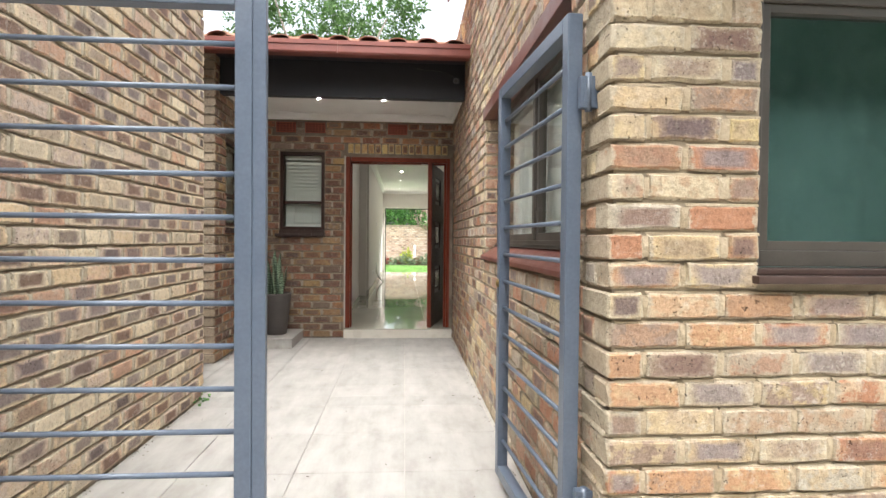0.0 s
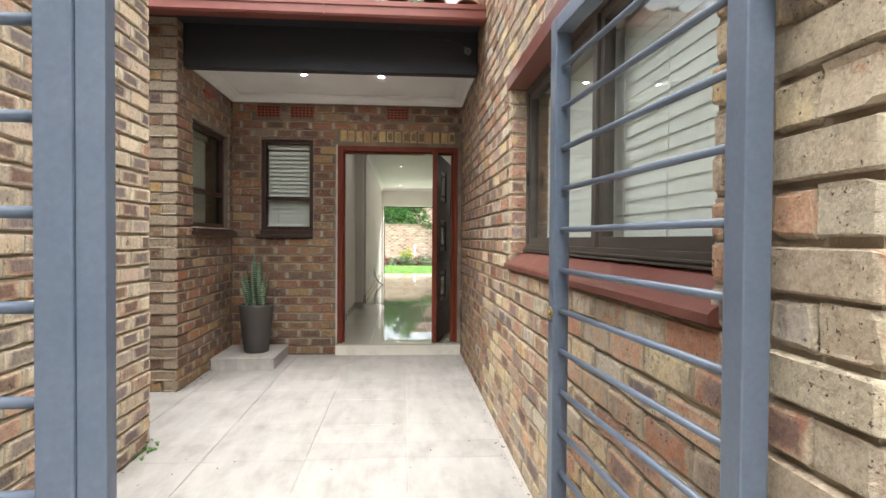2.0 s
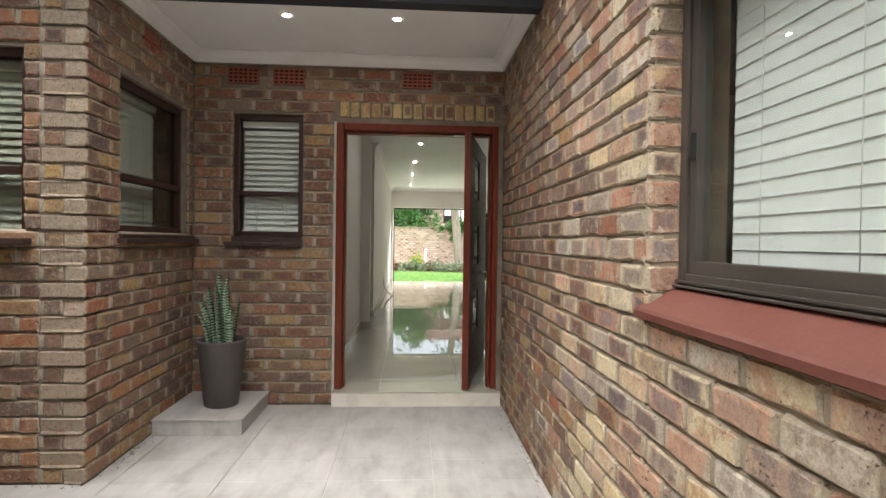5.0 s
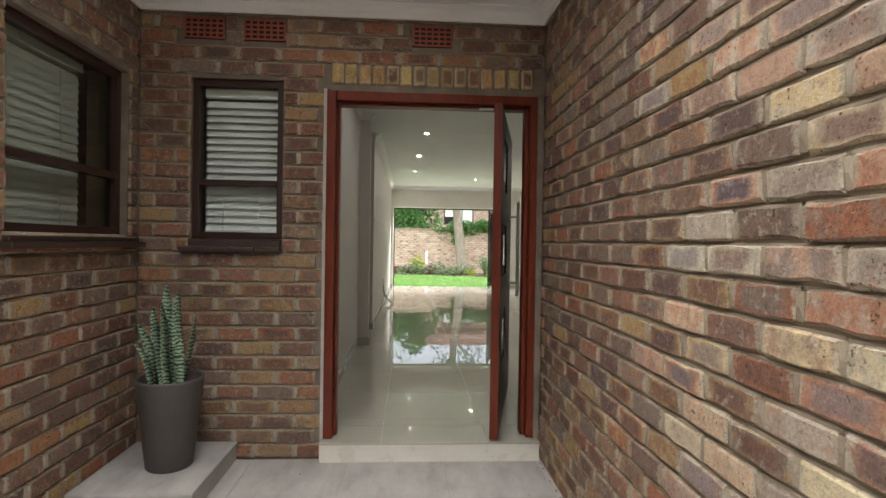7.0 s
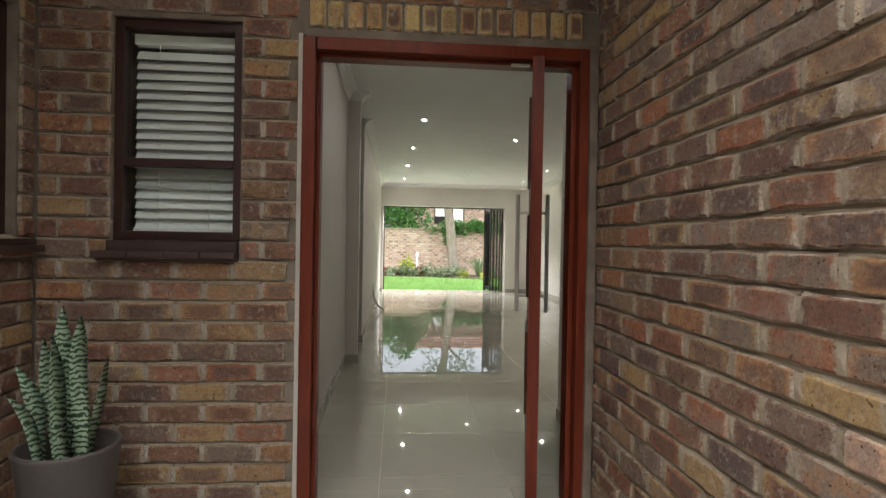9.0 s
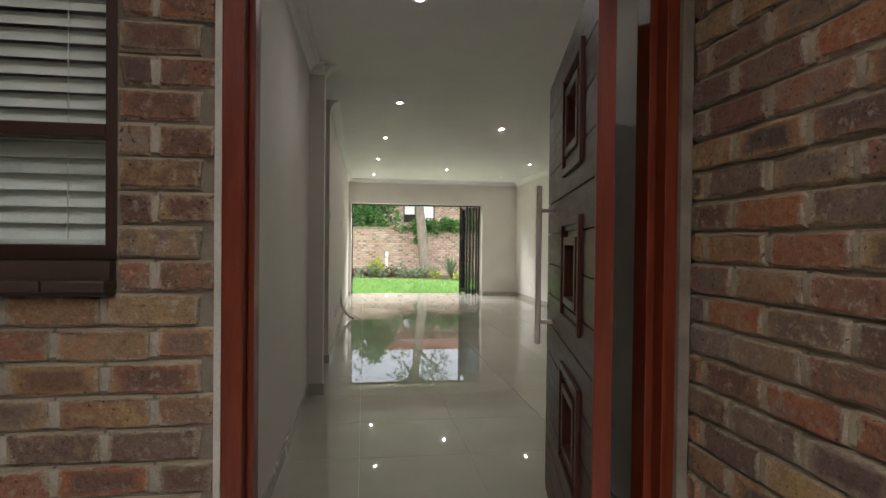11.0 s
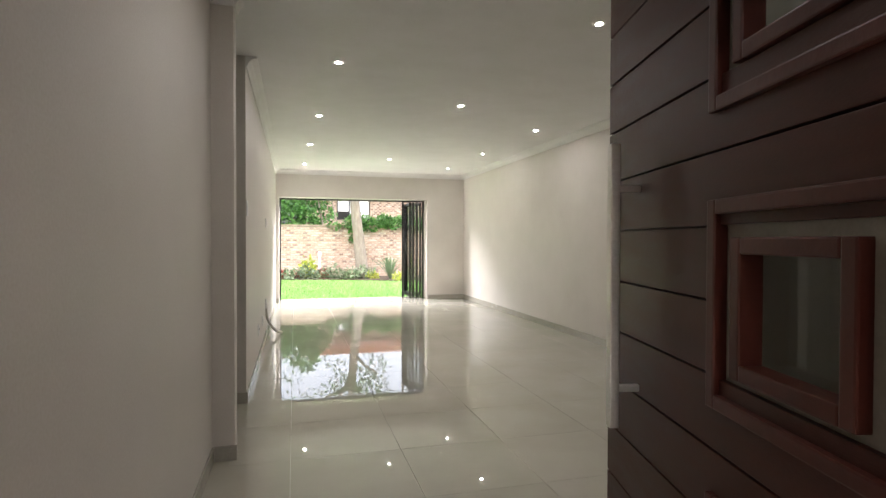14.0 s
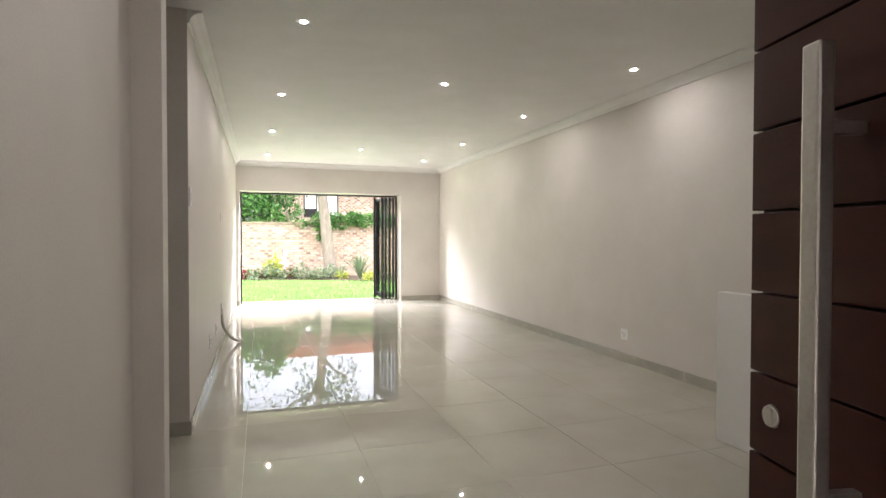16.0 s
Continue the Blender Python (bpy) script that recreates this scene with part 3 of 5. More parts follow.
structure("wall_garage", bm, M_MORTAR, "plain unseen walls added behind the long brick wall to block light", "wall")
bm = boxes((-4.6, -1.225, -3.2, 4.30, 3.304, 3.40), bevel=0.004)
structure("roof_garage", bm, M_ROOFTILE, "flat-edged unseen roof added behind the wall to block light", "roof")

win_l = (5.78, 6.73, 1.30, 2.23)
bm = slab_with_holes(5.46, 6.83, -0.05, 2.98, [win_l], lambda a, b, c, d: (-1.77, RECESS_X - R_MORTAR, a, b, c, d))
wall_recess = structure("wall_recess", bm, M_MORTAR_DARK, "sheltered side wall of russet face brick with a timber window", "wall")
RECESS_L = DOOR_Y - 5.45
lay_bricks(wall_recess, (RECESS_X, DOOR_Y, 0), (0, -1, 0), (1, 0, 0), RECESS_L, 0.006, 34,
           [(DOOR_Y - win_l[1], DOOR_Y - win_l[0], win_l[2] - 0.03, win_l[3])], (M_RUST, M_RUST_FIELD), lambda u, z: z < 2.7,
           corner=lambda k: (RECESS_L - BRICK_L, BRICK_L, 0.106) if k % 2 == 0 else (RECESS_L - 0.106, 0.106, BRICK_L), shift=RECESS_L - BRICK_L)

win_g = (-3.05, -1.84, 1.27, 2.25)
bm = slab_with_holes(-4.2, RECESS_X - R_MORTAR, -0.05, 2.98, [win_g], lambda a, b, c, d: (a, b, 5.45 + R_MORTAR, 5.69, c, d) if b <= -1.77 or a < -1.77 else (a, b, 5.45 + R_MORTAR, 5.459, c, d))
wall_wing = structure("wall_wing", bm, M_MORTAR_DARK, "end wall of the side wing in russet face brick", "wall")
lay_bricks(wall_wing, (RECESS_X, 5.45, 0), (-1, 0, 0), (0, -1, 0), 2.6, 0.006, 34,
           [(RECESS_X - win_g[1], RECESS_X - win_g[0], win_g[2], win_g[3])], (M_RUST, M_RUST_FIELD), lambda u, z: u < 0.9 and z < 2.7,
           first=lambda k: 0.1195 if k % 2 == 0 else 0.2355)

door_o = (-0.47, 0.83, -0.1, 2.20)
win_s = (-1.24, -0.71, 1.30, 2.245)
soldier = (-0.47, 0.83, 2.20, 2.365)
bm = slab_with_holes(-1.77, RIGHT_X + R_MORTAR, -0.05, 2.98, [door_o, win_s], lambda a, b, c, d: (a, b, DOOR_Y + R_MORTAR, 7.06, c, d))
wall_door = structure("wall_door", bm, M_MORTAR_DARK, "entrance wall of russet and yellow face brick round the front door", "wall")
VENTS = [(-1.28, -1.05), (-0.94, -0.70), (0.05, 0.285)]


def flip(h):
    return (RIGHT_X - h[1], RIGHT_X - h[0], h[2], h[3])


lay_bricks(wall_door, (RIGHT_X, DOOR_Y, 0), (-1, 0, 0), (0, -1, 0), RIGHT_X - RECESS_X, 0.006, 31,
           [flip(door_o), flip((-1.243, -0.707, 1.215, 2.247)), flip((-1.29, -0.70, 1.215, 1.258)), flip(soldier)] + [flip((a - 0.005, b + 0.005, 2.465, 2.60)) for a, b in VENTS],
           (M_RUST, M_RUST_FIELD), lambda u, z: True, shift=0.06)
upright = [(flip((x, x + 0.07, 0, 0))[0], 2.232, 0.068, 0.05, 0.118) for x in np.arange(-0.43, 0.76, 0.0815).tolist()]
PENDING.append((*PENDING[-1][:4], upright, (M_YELLOW, M_YELLOW_FIELD), lambda u, z: True, random.Random(5)))

# plastered interior
bm = boxes((-0.75, -0.533, 7.06, 9.85, 0, 2.86), (-0.75, -0.412, 9.85, 9.98, 0, 2.86))
structure("wall_hall_left", bm, M_PLASTER, "warm white plastered hall wall ending in a shallow nib", "wall")
bm = boxes((-0.67, -0.44, 10.98, FAR_Y, 0, 2.86))
structure("wall_lounge_left", bm, M_PLASTER, "warm white plastered lounge wall past an open passage", "wall")
bm = boxes((LOUNGE_X, 3.72, 7.85, FAR_Y, 0, 2.86))
structure("wall_lounge_right", bm, M_PLASTER, "long warm white plastered lounge wall", "wall")
bm = boxes((1.08, 1.28, 7.06, 8.08, 0, 2.86), (1.28, LOUNGE_X, 7.85, 8.08, 0, 2.86), (0.83, 1.08, 7.061, 7.075, 0, 2.86))
structure("wall_hall_right", bm, M_PLASTER, "short plastered hall wall behind the open door", "wall")
OPEN = (-0.375, 2.665, FLOOR_Z, 2.235)
bm = slab_with_holes(-0.67, 3.72, 0, 3.3, [(OPEN[0], OPEN[1], 0, OPEN[3])], lambda a, b, c, d: (a, b, FAR_Y, 18.40, c, d))
structure("wall_far", bm, M_PLASTER, "warm white end wall with a wide opening to the garden", "wall")
bm = boxes((-4.2, -0.75, 9.30, 9.50, 0, 2.86), (-2.7, -2.5, 9.50, 12.2, 0, 2.86), (-2.5, -0.67, 12.0, 12.2, 0, 2.86), (-4.4, -4.2, 4.3, 9.5, -0.05, 2.98),
           (4.0, 4.2, 1.93, 7.85, 0, 2.86), (3.72, 4.2, 7.85, 8.08, 0, 2.86))
structure("wall_back_rooms", bm, M_PLASTER, "plain plastered walls of the rooms behind the windows", "wall")
bm = boxes((-4.2, 3.9, 7.06, 18.40, CEIL_Z, 2.86), (1.10, 4.2, 1.93, 7.06, CEIL_Z, 2.86), (-4.2, -1.77, 5.69, 7.06, CEIL_Z, 2.86))
structure("ceiling_lounge", bm, M_WHITE, "smooth white ceiling with recessed downlights", "ceiling")
bm = boxes((1.10, 4.2, 1.93, 7.85, -0.05, 0.10), (-4.2, -1.77, 5.69, 7.06, -0.05, 0.10))
structure("floor_rooms", bm, M_SKIRT, "plain tiled floors behind the windows", "floor")


def cove(name, pts, drop, out, material, label):
    """Cove cornice along a line of plan points; the room lies on the left of the line."""
    bm = bmesh.new()
    prof = [(0, 0), (0, -drop), (out * 0.12, -drop), (out * 0.25, -drop * 0.6), (out * 0.55, -drop * 0.28), (out, -drop * 0.12), (out, 0)]
    for (x0, y0, z0), (x1, y1, z1) in zip(pts, pts[1:]):
        d = Vector((x1 - x0, y1 - y0, 0)).normalized()
        nrm = Vector((-d.y, d.x, 0))
        rows = [[bm.verts.new(Vector((x, y, z)) + nrm * a + Vector((0, 0, b))) for a, b in prof] for x, y, z in ((x0, y0, z0), (x1, y1, z1))]
        for i in range(len(prof)):
            j = (i + 1) % len(prof)
            bm.faces.new((rows[0][i], rows[0][j], rows[1][j], rows[1][i]))
        bm.faces.new(rows[0])
        bm.faces.new(rows[1][::-1])
    return structure(name, bm, material, label, "cornice")


cove("trim_cornice_lounge", [(LOUNGE_X - 0.001, 8.09, CEIL_Z - 0.001), (LOUNGE_X - 0.001, FAR_Y - 0.001, CEIL_Z - 0.001), (-0.439, FAR_Y - 0.001, CEIL_Z - 0.001), (-0.439, 10.98, CEIL_Z - 0.001)], 0.085, 0.085, M_WHITE, "white cove cornice round the lounge")
cove("trim_cornice_hall", [(-0.411, 9.98, CEIL_Z - 0.001), (-0.411, 9.849, CEIL_Z - 0.001), (-0.532, 9.849, CEIL_Z - 0.001), (-0.532, 7.08, CEIL_Z - 0.001)], 0.085, 0.085, M_WHITE, "white cove cornice along the hall")
SK = 0.085


def skirting(name, *dims):
    return structure(name, boxes(*dims, bevel=0.002), M_SKIRT, "low grey-beige tile skirting", "skirting")


skirting("baseboard_right", (LOUNGE_X - 0.012, LOUNGE_X - 0.0005, 10.2, FAR_Y - 0.013, FLOOR_Z, FLOOR_Z + SK))
skirting("baseboard_far_right", (OPEN[1] + 0.03, LOUNGE_X - 0.013, FAR_Y - 0.012, FAR_Y - 0.0005, FLOOR_Z, FLOOR_Z + SK))
skirting("baseboard_far_left", (-0.427, OPEN[0] - 0.005, FAR_Y - 0.012, FAR_Y - 0.0005, FLOOR_Z, FLOOR_Z + SK))
skirting("baseboard_left", (-0.4395, -0.428, 10.985, FAR_Y - 0.013, FLOOR_Z, FLOOR_Z + SK))
skirting("baseboard_nib", (-0.668, -0.428, 10.968, 10.9795, FLOOR_Z, FLOOR_Z + SK))
skirting("baseboard_hall", (-0.5325, -0.521, 7.08, 9.837, FLOOR_Z, FLOOR_Z + SK))
skirting("baseboard_pier", (-0.520, -0.400, 9.838, 9.8495, FLOOR_Z, FLOOR_Z + SK))
skirting("baseboard_hall_right", (1.068, 1.0795, 7.08, 8.08, FLOOR_Z, FLOOR_Z + SK))

# porch ceiling, beam, eaves and roof
bm = boxes((RECESS_X - 0.2, RIGHT_X + 0.005, 5.66, DOOR_Y + 0.01, 2.69, 2.75))
structure("ceiling_porch", bm, M_WHITE, "white porch ceiling with two downlights", "ceiling")
cove("trim_cornice_porch", [(RIGHT_X - 0.002, 5.66, 2.69), (RIGHT_X - 0.002, DOOR_Y - 0.004, 2.69), (RECESS_X + 0.004, DOOR_Y - 0.004, 2.69), (RECESS_X + 0.004, 5.66, 2.69)], 0.07, 0.10, M_WHITE, "white cove cornice under the porch ceiling")
bm = boxes((-4.4, RIGHT_X - 0.003, 5.56, 5.655, 2.975, 3.02), (RECESS_X + 0.004, RIGHT_X - 0.003, 5.56, 5.655, 2.585, 2.975), bevel=0.004)
structure("trim_porch_beam", bm, M_BEAM, "charcoal-painted beam across the porch", "beam")
bm = boxes((-4.4, RIGHT_X - 0.003, 5.24, 5.555, 2.93, 2.955), bevel=0.002)
structure("trim_eave_board", bm, M_BEAM, "dark boarded underside of the porch eave", "eave")


def extrude_profile(profile, x0, x1):
    """A (y, z) outline drawn along x."""
    bm = bmesh.new()
    rows = [[bm.verts.new((x, y, z)) for y, z in profile] for x in (x0, x1)]
    n = len(profile)
    for i in range(n):
        j = (i + 1) % n
        bm.faces.new((rows[0][i], rows[0][j], rows[1][j], rows[1][i]))
    bm.faces.new(rows[0][::-1])
    bm.faces.new(rows[1])
    return bm


gutter = thing("gutter", "red-brown painted metal gutter along the porch eave", "gutter")
part("trough", extrude_profile([(5.23, 2.86), (5.13, 2.86), (5.118, 2.875), (5.118, 2.93), (5.108, 2.938), (5.108, 2.972), (5.122, 2.972), (5.128, 2.94), (5.132, 2.876), (5.22, 2.872), (5.22, 2.985), (5.23, 2.985)], -4.4, 0.846), M_GUTTER, gutter)
part("seam", boxes((-0.36, -0.352, 5.105, 5.119, 2.862, 2.972)), M_GUTTER, gutter)

SLOPE = math.tan(radians(16))
bm = bmesh.new()
v = [bm.verts.new(p) for p in ((-4.4, 5.20, 2.99), (0.846, 5.20, 2.99), (0.846, 7.06, 2.99 + 1.86 * SLOPE), (-4.4, 7.06, 2.99 + 1.86 * SLOPE), (-4.4, 5.20, 3.01), (0.846, 5.20, 3.01), (0.846, 7.06, 3.01 + 1.86 * SLOPE), (-4.4, 7.06, 3.01 + 1.86 * SLOPE))]
for f in ((0, 1, 2, 3), (4, 7, 6, 5), (0, 4, 5, 1), (1, 5, 6, 2), (2, 6, 7, 3), (3, 7, 4, 0)):
    bm.faces.new([v[i] for i in f])
porch_roof = structure("roof_porch", bm, M_ROOFTILE, "low roof of weathered clay tiles over the porch", "roof")
bm = boxes((-4.4, 4.3, 7.06, 18.6, 3.55, 3.7), (-4.4, 4.3, 18.4, 18.6, 2.9, 3.55))
structure("roof_house", bm, M_ROOFTILE, "clay tiled roof over the lounge", "roof")
# front overhang, out of view, lengthened to y 0.98 to shade the front wall
bm = boxes((0.68, 4.3, 0.98, 5.5, 3.56, 3.59))
structure("trim_side_eave", bm, M_GUTTER, "red-brown boarded eave over the side wall", "eave")
bm = boxes((0.66, 0.68, 0.98, 5.5, 3.52, 3.70), (0.68, 4.3, 0.98, 5.5, 3.595, 3.72), bevel=0.003)
structure("roof_side", bm, M_GUTTER, "red-brown fascia and roof edge over the side wall", "roof")

# invented eave, out of view, that darkens the top of the front brick
bm = boxes((0.862, 4.3, 1.33, 1.688, 2.40, 2.425), (0.862, 4.3, 1.305, 1.3295, 2.37, 2.50), bevel=0.003)
structure("trim_front_eave", bm, M_GUTTER, "unseen red-brown boarded eave added to shade the front wall", "eave")

# step at the door
bm = boxes((-0.462, 0.842, 6.752, 6.83, 0.0, FLOOR_Z - 0.011), bevel=0.002)
structure("trim_step", bm, M_STEP, "low cream tiled step at the front door", "step")

# ---- entrance gate ----
BAR_Z = [1.76 - 0.1275 * k for k in range(13)]


def gate_leaf(name, label, width, base):
    """Leaf of square tube with round bars, built along +x from its stile, then stood at base."""
    g = thing(name, label, "gate", "entrance gate leaves")
    s = 0.025
    for x in (s, width - s):
        part("stile", boxes((x - s, x + s, -s, s, 0.06, 1.915), bevel=0.004), M_GATE, g)
    for z in (0.085, 1.89):
        part("rail", boxes((2 * s, width - 2 * s, -s, s, z - s, z + s), bevel=0.004), M_GATE, g)
    for z in BAR_Z:
        bm = bmesh.new()
        tube(bm, (2 * s - 0.004, 0, z), (width - 2 * s + 0.004, 0, z), 0.0085, n=12)
        for x in (2 * s - 0.002, width - 2 * s - 0.004):
            tube(bm, (x, 0, z), (x + 0.006, 0, z), 0.0125, 0.0095, n=10)
        part("bar", bm, M_GATE, g)
    g.matrix_basis = base
    return g


open_leaf = gate_leaf("gate", "slate-blue steel gate leaf standing open along the brick wall", 0.915, pose(0.795, 1.855, 0, 0, 0, 94.0))
bm = bmesh.new()
tube(bm, (0.889, 0.0255, 0.985), (0.889, 0.031, 0.985), 0.021, 0.020, 24)
tube(bm, (0.889, 0.031, 0.985), (0.889, 0.036, 0.985), 0.012, 0.011, 16)
part("lock_cylinder", bm, M_BRASS, open_leaf, "round brass lock cylinder")
for z in (0.35, 1.655):
    hinge = part("hinge", boxes((-0.03, 0.002, -0.052, -0.020, z - 0.022, z + 0.022), (-0.045, -0.025, -0.065, -0.015, z - 0.05, z + 0.05), bevel=0.003), M_GATE, open_leaf)
    bm = bmesh.new()
    tube(bm, (-0.036, -0.03, z - 0.06), (-0.036, -0.03, z + 0.06), 0.011, n=12)
    part("hinge_pin", bm, M_GATE, hinge)

shut_leaf = gate_leaf("gate", "slate-blue steel gate leaf shut between brick wall and opening", 1.025, pose(-1.215, 1.80, 0))
part("lock_strip", boxes((1.0255, 1.064, -0.020, 0.006, 0.06, 1.915), bevel=0.002), M_GATE, shut_leaf)
for z in (0.35, 1.655):
    bracket = thing("hinge_bracket", "slate-blue steel hinge bracket bolted to the brick corner", "bracket", "gate hinge brackets")
    part("bracket_plate", boxes((0.80, 0.849, 1.815, 1.845, z - 0.05, z + 0.05), bevel=0.003), M_GATE, bracket)


# ---- windows ----
def local_boxes(m, *dims, bevel=0.0):
    bm = boxes(*dims, bevel=bevel)
    bm.transform(m)
    return bm


def window(name, label, m, width, z0, z1, bar_w, material, glass_mat, mullions=(), transoms=(), depth=0.05, sash=0.0):
    """Window in its own plane: x along the wall 0..width, y outward (front at 0), z world height; m stands it in the wall."""
    w = tagged(thing(name, label, "window"), kind="structure")
    f = bar_w
    bars = [(0, f, -depth, 0, z0, z1), (width - f, width, -depth, 0, z0, z1), (f, width - f, -depth, 0, z0, z0 + f), (f, width - f, -depth, 0, z1 - f, z1)]
    for b in bars:
        part("window_frame", local_boxes(m, b, bevel=0.003), material, w)
    xs = [f] + [v for x in mullions for v in (x - f * 0.55, x + f * 0.55)] + [width - f]
    zs = [z0 + f] + [v for z in transoms for v in (z - f * 0.45, z + f * 0.45)] + [z1 - f]
    for x in mullions:
        part("mullion", local_boxes(m, (x - f * 0.55, x + f * 0.55, -depth + 0.003, 0.004, z0 + f, z1 - f), bevel=0.003), material, w)
    for z in transoms:
        part("transom", local_boxes(m, (f, width - f, -depth + 0.003, 0.003, z - f * 0.45, z + f * 0.45), bevel=0.003), material, w)
    for xa, xb in zip(xs[::2], xs[1::2]):
        for za, zb in zip(zs[::2], zs[1::2]):
            if sash:
                s = sash
                part("sash", local_boxes(m, (xa, xa + s, -depth + 0.008, -0.010, za, zb), (xb - s, xb, -depth + 0.008, -0.010, za, zb), (xa + s, xb - s, -depth + 0.008, -0.010, za, za + s), (xa + s, xb - s, -depth + 0.008, -0.010, zb - s, zb), bevel=0.002), material, w)
                xa_, xb_, za_, zb_ = xa + s, xb - s, za + s, zb - s
            else:
                xa_, xb_, za_, zb_ = xa, xb, za, zb
            p = part("pane", local_boxes(m, (xa_, xb_, -depth * 0.6, -depth * 0.6 + 0.004, za_, zb_)), glass_mat, w)
            p.visible_shadow = False
    return w


def blind(m, x0, x1, z0, z1, pitch, tilt, label, slat=0.054, cords=3):
    """Venetian blind behind a window: curved slats, head rail, bottom rail, ladder cords, lift cord."""
    b = thing("venetian_blind", label, "blind", "window blinds")
    part("head_rail", local_boxes(m, (x0, x1, -0.025, 0.025, z1 - 0.045, z1), bevel=0.003), M_SLAT, b)
    bm = bmesh.new()
    rows = []
    for k in range(5):
        a = (k / 4 - 0.5) * slat
        rows.append((a * math.cos(tilt), a * math.sin(tilt) + 0.002 * (1 - (2 * k / 4 - 1) ** 2)))
    for side in (0, 1):
        pts = [[bm.verts.new((x, y, z + side * 0.0012)) for y, z in rows] for x in (x0 + 0.004, x1 - 0.004)]
        for k in range(4):
            bm.faces.new((pts[0][k], pts[0][k + 1], pts[1][k + 1], pts[1][k]))
    ly, lz = rows[4]
    lip = [[bm.verts.new((x, ly + a, lz + c)) for a, c in ((0, 0.002), (0.0014, 0.0015), (0.0016, 0.0), (0.0, 0.0))] for x in (x0 + 0.004, x1 - 0.004)]
    for k in range(3):
        bm.faces.new((lip[0][k], lip[0][k + 1], lip[1][k + 1], lip[1][k]))
    me = mesh_of("slat", bm, M_SLAT)
    z = z0 + 0.035
    while z < z1 - 0.06:
        ob = new("slat", me)
        ob.parent = b
        ob.matrix_basis = m @ Matrix.Translation((0, 0, z))
        z += pitch
    part("bottom_rail", local_boxes(m, (x0, x1, -0.02, 0.02, z0, z0 + 0.016), bevel=0.003), M_SLAT, b)
    for i in range(cords):
        x = x0 + (x1 - x0) * (i + 0.5) / cords
        bm = bmesh.new()
        tube(bm, (x, slat * 0.42, z0 + 0.01), (x, slat * 0.42, z1 - 0.04), 0.0014, n=6)
        bm.transform(m)
        part("ladder_cord", bm, M_CORD, b)
    return b


def stand(x, y, deg):
    return pose(x, y, 0, 0, 0, deg)


# wide sliding window beside the path; its outside faces -x
mr = stand(0.945, 2.10, 90)
side_window = window("window_1", "brown aluminium sliding window with pale blinds behind", mr, 2.06, 1.152, 2.09, 0.040, M_ALU, M_GLASS, mullions=(0.92,), depth=0.06, sash=0.038)
part("track", local_boxes(mr, (0.0, 2.06, 0.0005, 0.020, 1.1515, 1.158), (0.0, 2.06, 0.0005, 0.010, 1.164, 1.172), bevel=0.002), M_ALU, side_window)
part("latch", local_boxes(mr, (1.965, 1.985, 0.0, 0.016, 1.52, 1.60), bevel=0.003), M_BLACK_ALU, side_window)
blind(stand(1.045, 2.10, 90), 0.02, 1.0, 1.12, 2.08, 0.046, radians(-86), "pale grey venetian blind, slats shut", cords=3)
blind(stand(1.045, 2.10, 90), 1.01, 1.95, 1.12, 2.08, 0.046, radians(-86), "pale grey venetian blind, slats shut", cords=3)
sill = thing("window_sill", "oxide-red sloping sill under the side window", "sill")
bm = bmesh.new()
prof = [(1.0, 1.151), (0.94, 1.149), (0.836, 1.084), (0.828, 1.075), (0.828, 1.054), (0.845, 1.050), (1.0, 1.050)]
rows = [[bm.verts.new((x, y, z)) for x, z in prof] for y in (2.05, 4.205)]
for i in range(7):
    j = (i + 1) % 7
    bm.faces.new((rows[0][i], rows[1][i], rows[1][j], rows[0][j]))
bm.faces.new(rows[0])
bm.faces.new(rows[1][::-1])
part("sill_slab", bm, M_SILL, sill)
lintel = thing("window_lintel", "dark red-brown painted lintel over the side window", "lintel")
part("lintel_board", boxes((0.838, 0.99, 2.03, 4.215, 2.085, 2.165), bevel=0.004), M_SILL, lintel)

# front window, outside faces -y
mf = stand(win_f[0], 1.765, 180) @ Matrix.Translation((-(win_f[1] - win_f[0]), 0, 0))
front_window = window("window_2", "brown aluminium window with dark teal reflecting glass", mf, win_f[1] - win_f[0], 1.115, 1.985, 0.050, M_ALU, M_GLASS_TINT, mullions=(0.62,), depth=0.06, sash=0.03)
sill = thing("window_sill", "weathered brown sill under the front window", "sill")
part("sill_slab", boxes((1.285, 2.79, 1.655, 1.80, 1.068, 1.092), (1.30, 2.77, 1.70, 1.80, 1.0925, 1.112), bevel=0.004), M_SILL_DARK, sill)
# added cloth, its teal standing in for what the glass reflects
curtain = thing("curtain", "plain teal-grey cloth added behind the front window for its reflected tone", "curtain")
bm = bmesh.new()
cols = [[bm.verts.new((1.25 + 1.6 * i / 80, 2.06 + 0.005 * math.sin(i * 1.25) + 0.004 * math.sin(i * 0.37), z)) for z in (0.9, 2.4)] for i in range(81)]
for a, b in zip(cols, cols[1:]):
    bm.faces.new((a[0], b[0], b[1], a[1])).smooth = True
part("cloth", bm, surface("teal_cloth", (0.20, 0.285, 0.275), (0.25, 0.34, 0.33), 6, (0.8, 0.9), 0.2), curtain)
part("curtain_rail", boxes((1.2, 2.9, 2.05, 2.075, 2.40, 2.42), bevel=0.002), M_ALU, curtain)

# recess window, outside faces +x
ml = stand(-1.585, win_l[1], -90)
window("window_3", "dark brown timber window with half-lowered blinds", ml, win_l[1] - win_l[0], win_l[2] + 0.01, win_l[3], 0.042, M_WINWOOD, M_GLASS_DIM, transoms=(1.64,), depth=0.06)
